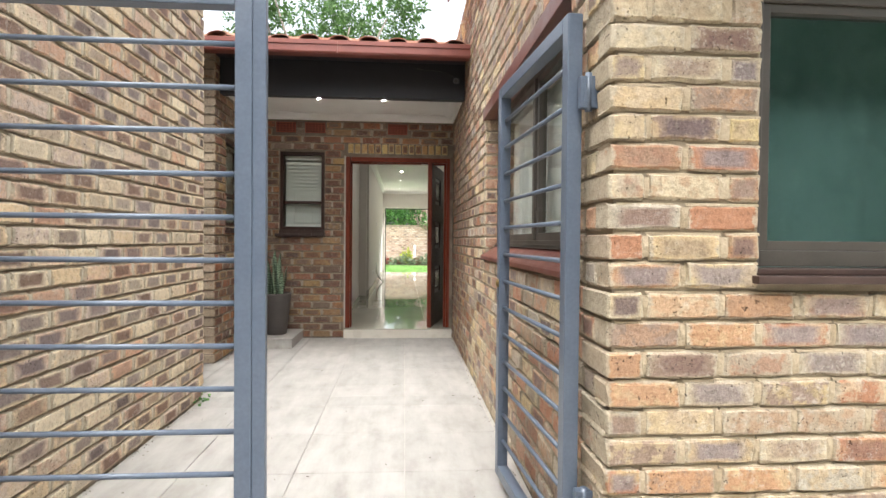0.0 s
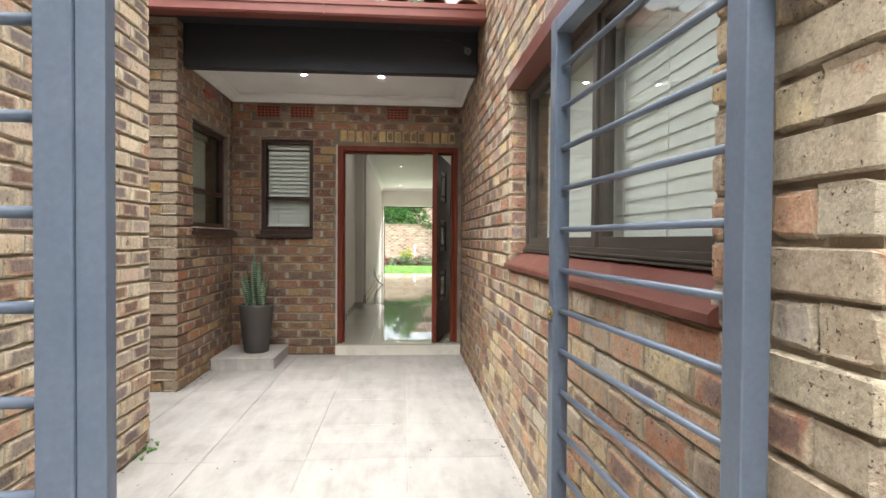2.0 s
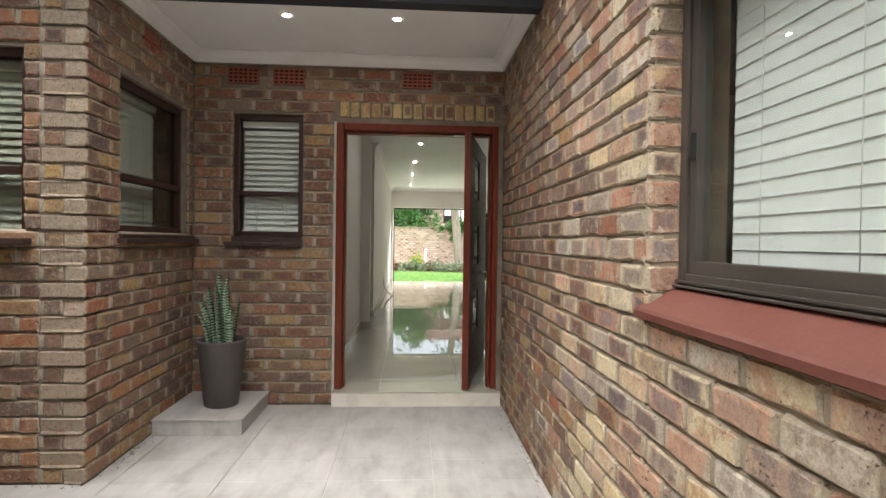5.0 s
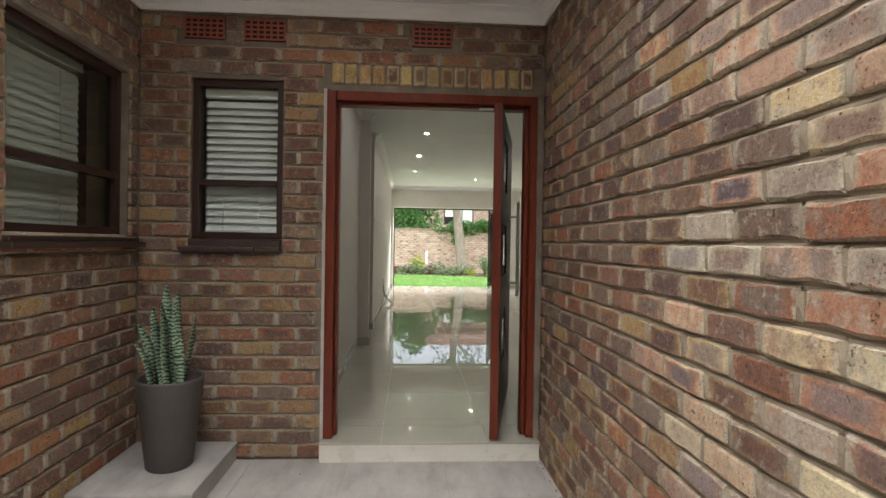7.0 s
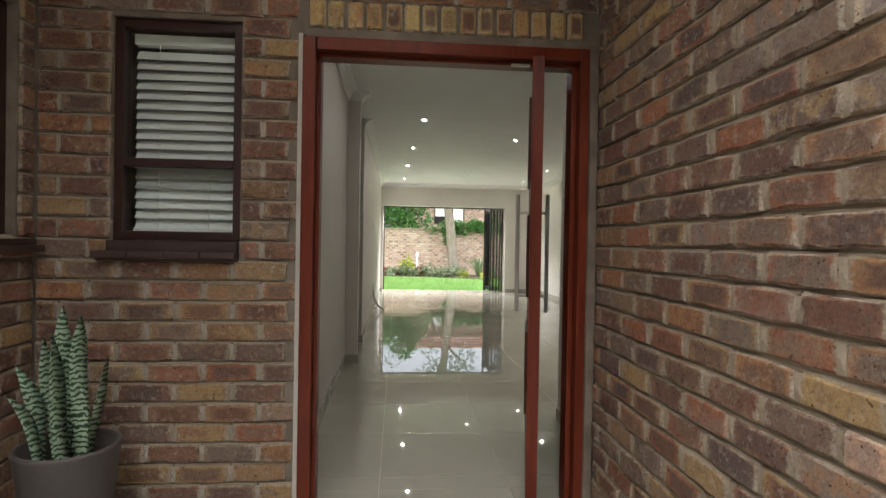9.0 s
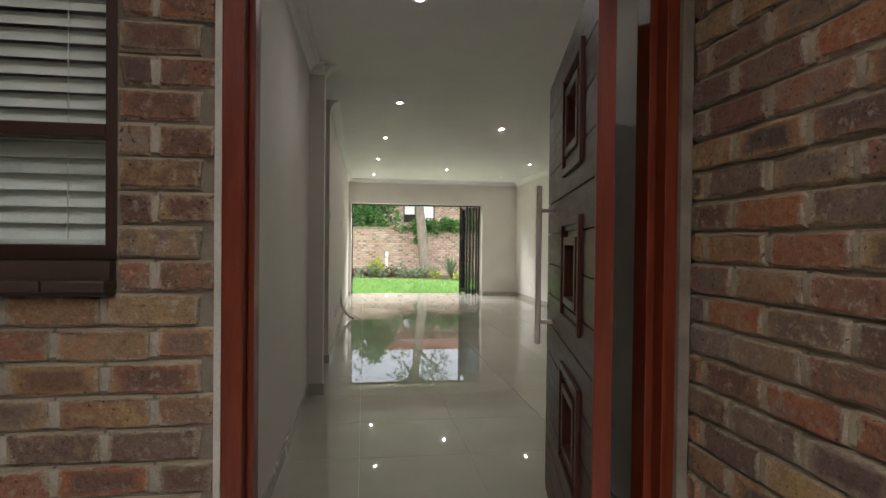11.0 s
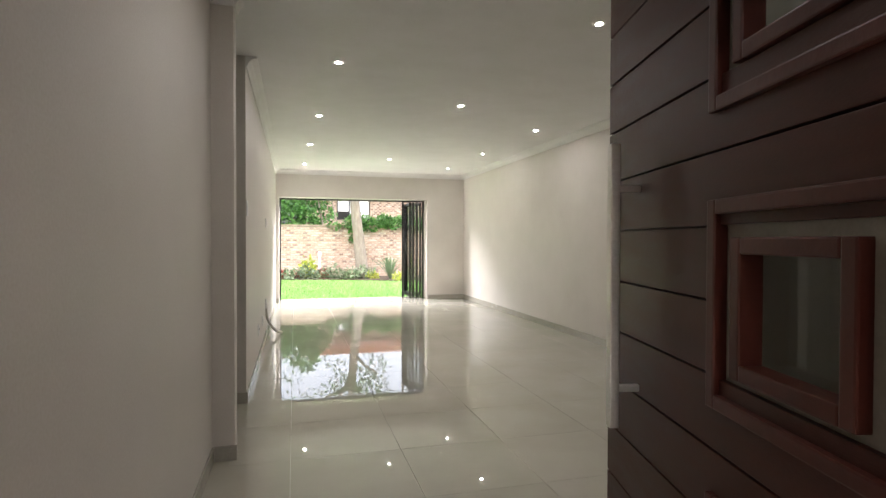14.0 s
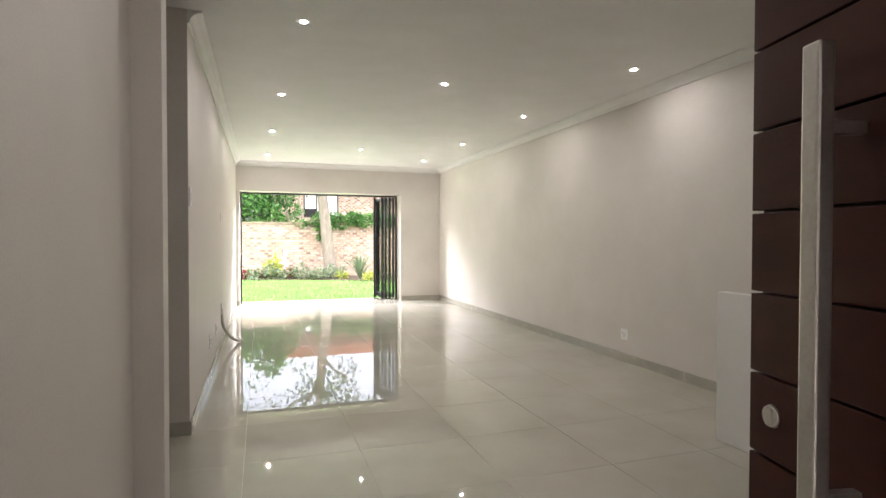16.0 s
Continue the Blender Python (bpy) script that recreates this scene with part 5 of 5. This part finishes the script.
lean = g.normal(0, 0.025, (n, 2))
v = np.zeros((n, 3, 3))
v[:, 0] = np.c_[gx - np.cos(ang) * wid, gy - np.sin(ang) * wid, np.full(n, -0.02)]
v[:, 1] = np.c_[gx + np.cos(ang) * wid, gy + np.sin(ang) * wid, np.full(n, -0.02)]
v[:, 2] = np.c_[gx + lean[:, 0], gy + lean[:, 1], hgt]
tagged(new("lawn_grass", raw_mesh("lawn_grass", v.reshape(-1, 3).tolist(), np.arange(n * 3).reshape(-1, 3).tolist(), M_GRASS)), "short bright green lawn grass", "grass", kind="stuff")

bm = bmesh.new()
outline = [(-6, 25.95), (-0.5, 25.85), (1.8, 25.6), (3.0, 24.6), (4.5, 23.2), (8, 20.9), (8, 26.95), (-6, 26.95)]
top = [bm.verts.new((x, y, 0.035)) for x, y in outline]
low_ring = [bm.verts.new((x, y - 0.03, -0.03)) for x, y in outline]
bm.faces.new(top)
for i in range(len(outline)):
    j = (i + 1) % len(outline)
    bm.faces.new((low_ring[i], low_ring[j], top[j], top[i]))
structure("ground_bed", bm, M_SOILBED, "dark soil of the planted garden bed", "bed")

# garden wall with real courses
bm = boxes((-9, 11, 27.012, 27.25, -0.05, 1.86), (-9, 11, 26.98, 27.28, 1.865, 1.93))
garden_wall = structure("wall_garden", bm, M_MORTAR, "two-metre garden wall of pale pinkish-brown brick", "wall")
PALE = [(0.52, 0.37, 0.29), (0.57, 0.43, 0.35), (0.45, 0.31, 0.24), (0.60, 0.50, 0.42), (0.41, 0.28, 0.22), (0.53, 0.38, 0.30)]
M_PALE, M_PALE_FIELD = brick_material("brick_pale", False, PALE, True, (0.5, 1.0)), brick_material("brick_pale_field", True, PALE, True, (0.5, 1.0))
lay_bricks(garden_wall, (7.0, 27.0, 0), (-1, 0, 0), (0, -1, 0), 10.0, 0.02, 21, [], (M_PALE, M_PALE_FIELD), lambda u, z: 3.0 < u < 6.6 and z > 0.4)

# creeping hedge on and behind the wall
hedge = thing("hedge", "dense glossy green hedge rising behind the garden wall", "hedge")
crng, HEDGE_END = random.Random(11), 0.95
clumps = [(crng.uniform(-5.5, HEDGE_END), crng.uniform(27.5, 28.8), crng.uniform(1.9, 3.5), crng.uniform(0.45, 0.8), 0.55, crng.uniform(0.35, 0.6)) for _ in range(40)]
leaves_part("foliage", hedge, 21, clumps, 15000, 0.17, M_HEDGE, 0.5)
bm = bmesh.new()
for i in range(12):
    x = -5 + i * 0.6
    branch(bm, [(x, 28.2, -0.05), (x + 0.1, 28.2, 1.3), (x - 0.1 + 0.2 * math.sin(i), 28.1, 3.0)], 0.05, 0.02, 6)
part("stems", bm, M_BARK, hedge)
creeper = thing("creeper", "green creeper spilling over the garden wall top", "creeper")
clumps = [(1.9 + 0.22 * i + crng.uniform(-0.1, 0.1), 26.95, 1.98 + crng.uniform(-0.08, 0.16), 0.26, 0.20, 0.22) for i in range(22)] + [(2.02, 26.9, 1.62, 0.14, 0.10, 0.34), (2.12, 26.9, 1.85, 0.2, 0.12, 0.2), (1.35, 26.95, 1.9, 0.25, 0.14, 0.10)]
leaves_part("foliage", creeper, 22, clumps, 5200, 0.12, M_HEDGE, 0.5)

# tree in the bed
tree = thing("garden_tree", "pale-barked tree leaning before the garden wall, forked high", "tree")
bm = bmesh.new()
branch(bm, [(2.30, 26.05, -0.05), (2.27, 26.05, 0.12), (2.22, 26.05, 0.6), (2.12, 26.03, 1.5), (2.00, 26.0, 2.5), (1.93, 26.0, 3.2), (1.88, 26.0, 4.1), (1.80, 26.0, 5.0)], 0.26, 0.10, 14)
for k in range(5):
    a = k * 1.26 + 0.4
    branch(bm, [(2.27 + 0.12 * math.cos(a), 26.05 + 0.12 * math.sin(a), 0.25), (2.28 + 0.36 * math.cos(a), 26.05 + 0.36 * math.sin(a), -0.04)], 0.10, 0.04, 7)
part("trunk", bm, M_BARK, tree)
bm = bmesh.new()
limbs = [[(1.92, 26.0, 3.5), (1.6, 26.1, 4.2), (1.1, 26.3, 4.9), (0.5, 26.6, 6.2)], [(1.90, 26.0, 3.8), (2.2, 25.9, 4.5), (2.6, 25.7, 5.2), (3.0, 25.4, 6.3)],
         [(1.81, 26.0, 4.9), (1.8, 25.8, 5.6), (1.9, 25.4, 6.6), (2.1, 25.1, 7.8)], [(2.2, 25.9, 4.5), (2.7, 26.0, 4.7), (3.5, 26.3, 4.9)], [(1.6, 26.1, 4.2), (1.1, 25.9, 4.3), (0.4, 25.6, 4.6)],
         [(1.97, 26.0, 2.9), (2.3, 25.9, 3.3), (2.8, 25.7, 3.6)]]
for l in limbs:
    branch(bm, l, 0.07, 0.02, 8)
part("limbs", bm, M_BARK, tree)
clumps = []
for l in limbs:
    for p in l[-2:]:
        for _ in range(5):
            clumps.append((p[0] + crng.uniform(-0.9, 0.9), p[1] + crng.uniform(-0.9, 0.9), p[2] + crng.uniform(-0.2, 1.0), 0.6, 0.6, 0.4))
for _ in range(26):
    clumps.append((crng.uniform(-1.2, 4.6), crng.uniform(24.6, 26.6), crng.uniform(3.0, 5.2), 0.42, 0.4, 0.35))
leaves_part("crown", tree, 23, clumps, 6800, 0.13, M_LEAF, 0.4)


# bed plants
def shrub(name, label, x, y, r, h, count, size, material, seed):
    s_ = thing(name, label, "plant", "garden bed plants")
    leaves_part("foliage", s_, seed, [(x, y, 0.03 + h * 0.5, r, r, h * 0.5), (x + r * 0.3, y, 0.03 + h * 0.35, r * 0.8, r * 0.8, h * 0.35)], count, size, material)
    bm = bmesh.new()
    for k in range(4):
        tube(bm, (x, y, 0.0), (x + r * 0.6 * math.cos(k * 1.6), y + r * 0.6 * math.sin(k * 1.6), h * 0.7), 0.008, 0.004, 5)
    part("stems", bm, M_SOILBED, s_)


shrub("lime_shrub", "tall yellow-green shrub before the garden wall", 0.36, 26.2, 0.22, 0.78, 260, 0.13, M_LIME, 31)
shrub("lime_shrub", "low yellow-green edging plant", 3.30, 24.45, 0.22, 0.26, 160, 0.09, M_LIME, 32)
shrub("lime_shrub", "low yellow-green edging plant", 2.55, 25.55, 0.22, 0.24, 160, 0.09, M_LIME, 33)
for i, (x, y) in enumerate([(-0.55, 26.1), (0.05, 26.1), (0.85, 26.0), (-1.2, 26.1)]):
    shrub("red_leaf_plant", "low dark red leafy bedding plant", x, y, 0.16, 0.32, 120, 0.11, M_REDLEAF, 40 + i)
for i in range(9):
    x = -0.3 + i * 0.31
    shrub("grey_leaf_plant", "low grey-green bedding plant with pale leaves", x, 25.95 - 0.1 * max(0, i - 4), 0.2, 0.30 + 0.1 * (i % 3), 150, 0.11, M_GREYLEAF, 50 + i)


def flax(x, y, h, count, label, seed, material):
    s_ = thing("flax_plant", label, "plant", "garden bed plants")
    rr = random.Random(seed)
    for _ in range(count):
        a, out = rr.uniform(0, 6.28), rr.uniform(0.15, 0.75) * h
        bm = bmesh.new()
        rows = []
        for k in range(6):
            f = k / 5
            c = Vector((x + math.cos(a) * out * f, y + math.sin(a) * out * f, 0.02 + h * (f * 1.25 - 0.45 * f * f * (0.6 + out))))
            sd = Vector((-math.sin(a), math.cos(a), 0)) * (0.022 * (1 - f) ** 0.6 + 0.001)
            rows.append((bm.verts.new(c - sd), bm.verts.new(c - Vector((0, 0, 0.008))), bm.verts.new(c + sd)))
        for p, q in zip(rows, rows[1:]):
            bm.faces.new((p[0], p[1], q[1], q[0]))
            bm.faces.new((p[1], p[2], q[2], q[1]))
        part("blade", bm, material, s_)


flax(3.10, 25.1, 0.95, 60, "spiky variegated flax clump in the bed", 61, M_GREYLEAF)
flax(2.55, 25.6, 0.5, 18, "small spiky flax clump beside the tree", 62, M_GREYLEAF)

bollard = thing("garden_light", "white bollard garden light with glass head", "garden light")
bm = bmesh.new()
tube(bm, (0.77, 26.1, 0.0), (0.77, 26.1, 0.74), 0.035, 0.032, 16)
part("post", bm, M_RIM, bollard)
bm = bmesh.new()
lathe(bm, [(0.0005, 0.74), (0.040, 0.745), (0.055, 0.80), (0.058, 0.90), (0.042, 0.96), (0.0005, 0.975)], 18, (0.77, 26.1, 0))
part("lamp_head", bm, M_PLASTIC, bollard, "frosted white lamp head")

# neighbour's house over the wall
house = thing("neighbour_house", "neighbouring brick house with white window beyond the wall", "house")
M_FAR = brick_material("brick_far_field", True, PALE)
bm = slab_with_holes(0.5, 14, -0.05, 4.3, [(2.1, 3.85, 2.45, 3.75)], lambda a, b, c, d: (a, b, 36.0, 36.3, c, d))
hw = part("wall", bm, M_MORTAR, house)
lay_bricks(hw, (9.0, 35.988, 0), (-1, 0, 0), (0, -1, 0), 8.4, 1.6, 31, [(9.0 - 3.9, 9.0 - 2.05, 2.4, 3.8)], (M_PALE, M_FAR), lambda u, z: False)
wn = part("window", boxes((2.1, 2.16, 36.02, 36.1, 2.45, 3.75), (3.79, 3.85, 36.02, 36.1, 2.45, 3.75), (2.16, 3.79, 36.02, 36.1, 2.45, 2.51), (2.16, 3.79, 36.02, 36.1, 3.69, 3.75), (2.72, 2.78, 36.02, 36.1, 2.51, 3.69), (3.15, 3.2, 36.02, 36.1, 2.51, 3.69)), M_BLACK_ALU, house)
part("shutter", boxes((2.16, 2.72, 36.06, 36.08, 2.9, 3.69), (3.2, 3.79, 36.06, 36.08, 2.51, 3.69), (2.78, 3.15, 36.06, 36.08, 2.51, 3.69)), M_RIM, wn, "white blind in the window")
part("pane", boxes((2.16, 2.72, 36.06, 36.08, 2.51, 2.9)), M_DARK, wn)
bm = bmesh.new()
for k in range(5):
    y0, z0 = 35.5 + k * 0.33, 4.28 + k * 0.2
    box(bm, 0.2, 14.3, y0, y0 + 0.36, z0, z0 + 0.06)
part("roof", bm, M_ROOFTILE, house)

# large tree past the roof
big = thing("shade_tree", "tall leafy green tree rising behind the roof", "tree")
bm = bmesh.new()
branch(bm, [(-4.6, 31, -0.05), (-4.5, 31, 3), (-4.2, 31, 6.5), (-4.0, 31, 9)], 0.45, 0.26, 12)
part("trunk", bm, M_BARK, big)
bm = bmesh.new()
blimbs = []
for k in range(11):
    a = k * 0.57
    p = [(-4.1, 31, 7.2 + 0.2 * k), (-4.1 + 2.2 * math.cos(a), 31 + 1.6 * math.sin(a), 9.3 + 0.35 * (k % 4)), (-4.0 + (3.4 + 0.5 * (k % 3)) * math.cos(a), 31 + 2.6 * math.sin(a), 11.2 + 0.9 * (k % 4))]
    blimbs.append(p)
    branch(bm, p, 0.15, 0.04, 7)
part("limbs", bm, M_BARK, big)
clumps = []
for p in blimbs:
    for q in p[1:]:
        for _ in range(6):
            clumps.append((q[0] + crng.uniform(-1.3, 1.3), q[1] + crng.uniform(-1.2, 1.2), q[2] + crng.uniform(-0.9, 1.6), crng.uniform(0.5, 1.0), 0.8, crng.uniform(0.35, 0.7)))
leaves_part("crown", big, 24, clumps, 24000, 0.26, M_LEAF, 0.42)

# greenery across the drive, behind the start of the walk
back = thing("hedge", "tall green shrubbery facing the front window", "hedge")
clumps = [(crng.uniform(-3, 9.5), crng.uniform(-5.6, -4.4), crng.uniform(0.4, 5.6), 0.9, 0.6, 0.8) for _ in range(300)]
leaves_part("foliage", back, 25, clumps, 85000, 0.20, M_SHRUBBERY, 0.5)
bm = bmesh.new()
for i in range(10):
    branch(bm, [(-3 + i * 1.3, -5.2, -0.05), (-2.9 + i * 1.3, -5.2, 4.6)], 0.05, 0.02, 6)
part("stems", bm, M_BARK, back)
palm = thing("palm", "young palm with arching fronds facing the window", "palm")
bm = bmesh.new()
branch(bm, [(3.0, -3.6, -0.05), (3.0, -3.6, 1.2)], 0.12, 0.10, 10)
part("trunk", bm, M_BARK, palm)
for k in range(16):
    a, reach, rise = k * 0.79, 1.0 + 0.25 * (k % 3), 0.5 + 0.25 * (k % 4)
    bm = bmesh.new()
    for j in range(15):
        f = (j + 1) / 15
        c = Vector((3.0 + math.cos(a) * reach * f, -3.6 + math.sin(a) * reach * f, 1.2 + rise * math.sin(f * 2.0) - 0.3 * f * f))
        sd = Vector((-math.sin(a), math.cos(a), -0.3))
        fw = Vector((math.cos(a), math.sin(a), 0))
        for sgn in (-1, 1):
            tip = c + sd * sgn * (0.36 * math.sin(f * 2.7) + 0.05) + fw * 0.2
            q = [bm.verts.new(c), bm.verts.new((c + tip) / 2 + fw * 0.016), bm.verts.new(tip), bm.verts.new((c + tip) / 2 - fw * 0.016)]
            bm.faces.new(q)
    part("frond", bm, M_HEDGE, palm)


# ---- weeds and litter at the wall feet ----
weed = thing("weed", "small green weed at the foot of the brick wall end", "weed")
leaves_part("foliage", weed, 71, [(-1.195, 4.24, 0.03, 0.03, 0.04, 0.03), (-1.20, 4.12, 0.02, 0.015, 0.03, 0.02)], 40, 0.03, M_HEDGE)
g = np.random.default_rng(13)
spots = []
for (xa, ya), (xb, yb), n_ in (((0.83, 2.0), (0.83, 6.7), 150), ((-1.20, 2.0), (-1.20, 4.2), 60), ((-1.50, 5.5), (-1.50, 6.2), 60), ((-1.0, 6.35), (-0.98, 6.78), 22), ((-1.5, 5.42), (-1.9, 5.42), 30)):
    f = g.uniform(0, 1, n_)
    spots.append(np.c_[xa + (xb - xa) * f, ya + (yb - ya) * f] + g.normal(0, 0.018, (n_, 2)))
spots.append(np.c_[g.uniform(-1.1, 0.8, 45), g.uniform(2.5, 6.6, 45)])
spots = np.concatenate(spots)
spots[:, 0] = np.clip(spots[:, 0], -1.9, 0.84)
m_ = len(spots)
a_, r_ = g.uniform(0, 6.28, m_), g.uniform(0.002, 0.008, m_)
v = np.zeros((m_, 4, 3))
for k in range(4):
    v[:, k, 0] = spots[:, 0] + np.cos(a_ + k * 1.571) * r_ * (1.6 if k % 2 else 0.6)
    v[:, k, 1] = spots[:, 1] + np.sin(a_ + k * 1.571) * r_ * (1.6 if k % 2 else 0.6)
    v[:, k, 2] = 0.0035 + g.uniform(0, 0.004, m_)
tagged(new("leaf_litter", raw_mesh("leaf_litter", v.reshape(-1, 3).tolist(), np.arange(m_ * 4).reshape(-1, 4).tolist(), M_SOILBED)), "crumbs of soil and dead leaf along the wall feet", "litter", kind="stuff")

# ---- roof tiles of the porch edge ----
def barrel(radius, length):
    bm = bmesh.new()
    rings = []
    for y, r in ((0, radius), (length, radius * 0.92)):
        outer = [bm.verts.new((r * math.cos(a), y, r * 0.45 * math.sin(a))) for a in np.linspace(math.pi, 0, 9)]
        inner = [bm.verts.new(((r - 0.014) * math.cos(a), y, (r - 0.014) * 0.45 * math.sin(a))) for a in np.linspace(math.pi, 0, 9)]
        rings.append((outer, inner))
    (o0, i0), (o1, i1) = rings
    for k in range(8):
        bm.faces.new((o0[k], o0[k + 1], o1[k + 1], o1[k])).smooth = True
        bm.faces.new((i0[k + 1], i0[k], i1[k], i1[k + 1])).smooth = True
        bm.faces.new((o0[k + 1], o0[k], i0[k], i0[k + 1]))
    return bm


tile_me = mesh_of("roof_tile", barrel(0.095, 0.42), M_ROOFTILE)
trng = random.Random(9)
for row in range(3):
    for i in range(19):
        x = -4.1 + i * 0.268 + trng.uniform(-0.008, 0.008)
        ob = new("roof_tile", tile_me)
        ob.parent = porch_roof
        ob.matrix_basis = pose(x, 5.17 + row * 0.37 + trng.uniform(-0.015, 0.015), 2.992 + row * 0.37 * SLOPE + trng.uniform(0, 0.012), 16 + trng.uniform(-2, 2), trng.uniform(-5, 5), trng.uniform(-2, 2))


# ---- floor tiles ----
def tile_mesh(name, w, d, t, material):
    b = 0.0006 if material is M_PORCELAIN else 0.0015
    bm = boxes((0, w, 0, d, -t, 0))
    bmesh.ops.bevel(bm, geom=[e for e in bm.edges if all(v.co.z > -1e-6 for v in e.verts)], offset=b, segments=1, affect="EDGES")
    return mesh_of(name, bm, material)


TILES = {}


def tile_field(parent, x_joint, y_joint, pitch, gap, area, top, thick, material):
    x0, x1, y0, y1 = area
    i0, i1 = math.floor((x0 - x_joint) / pitch), math.ceil((x1 - x_joint) / pitch)
    j0, j1 = math.floor((y0 - y_joint) / pitch), math.ceil((y1 - y_joint) / pitch)
    for i in range(i0, i1):
        for j in range(j0, j1):
            a, b = max(x0, x_joint + i * pitch + gap / 2), min(x1, x_joint + (i + 1) * pitch - gap / 2)
            c, d = max(y0, y_joint + j * pitch + gap / 2), min(y1, y_joint + (j + 1) * pitch - gap / 2)
            if b - a < 0.02 or d - c < 0.02:
                continue
            key = (round(b - a, 3), round(d - c, 3), material.name)
            if key not in TILES:
                TILES[key] = tile_mesh("tile", key[0], key[1], thick, material)
            ob = new("tile", TILES[key])
            ob.parent = parent
            ob.location = (a, c, top)


tile_field(porch_floor, 0.268, 5.17, 0.56, 0.004, (LEFT_X + 0.004, RIGHT_X - 0.004, -1.6, 4.30), 0.0, 0.005, M_STONETILE)
tile_field(porch_floor, 0.268, 5.17, 0.56, 0.004, (-3.4, RIGHT_X - 0.004, 4.303, 5.455), 0.0, 0.005, M_STONETILE)
tile_field(porch_floor, 0.268, 5.17, 0.56, 0.004, (RECESS_X + 0.004, RIGHT_X - 0.004, 5.458, DOOR_Y - 0.004), 0.0, 0.005, M_STONETILE)
tile_field(lounge_floor, -0.104, 10.40, 0.64, 0.0016, (-0.74, LOUNGE_X + 0.1, 7.062, 18.42), FLOOR_Z, 0.003, M_PORCELAIN)
tile_field(lounge_floor, -0.104, 10.40, 0.64, 0.0016, (-0.462, 0.842, 6.745, 7.059), FLOOR_Z, 0.010, M_PORCELAIN)

# ---- bricks, piece by piece ----
place_bricks()
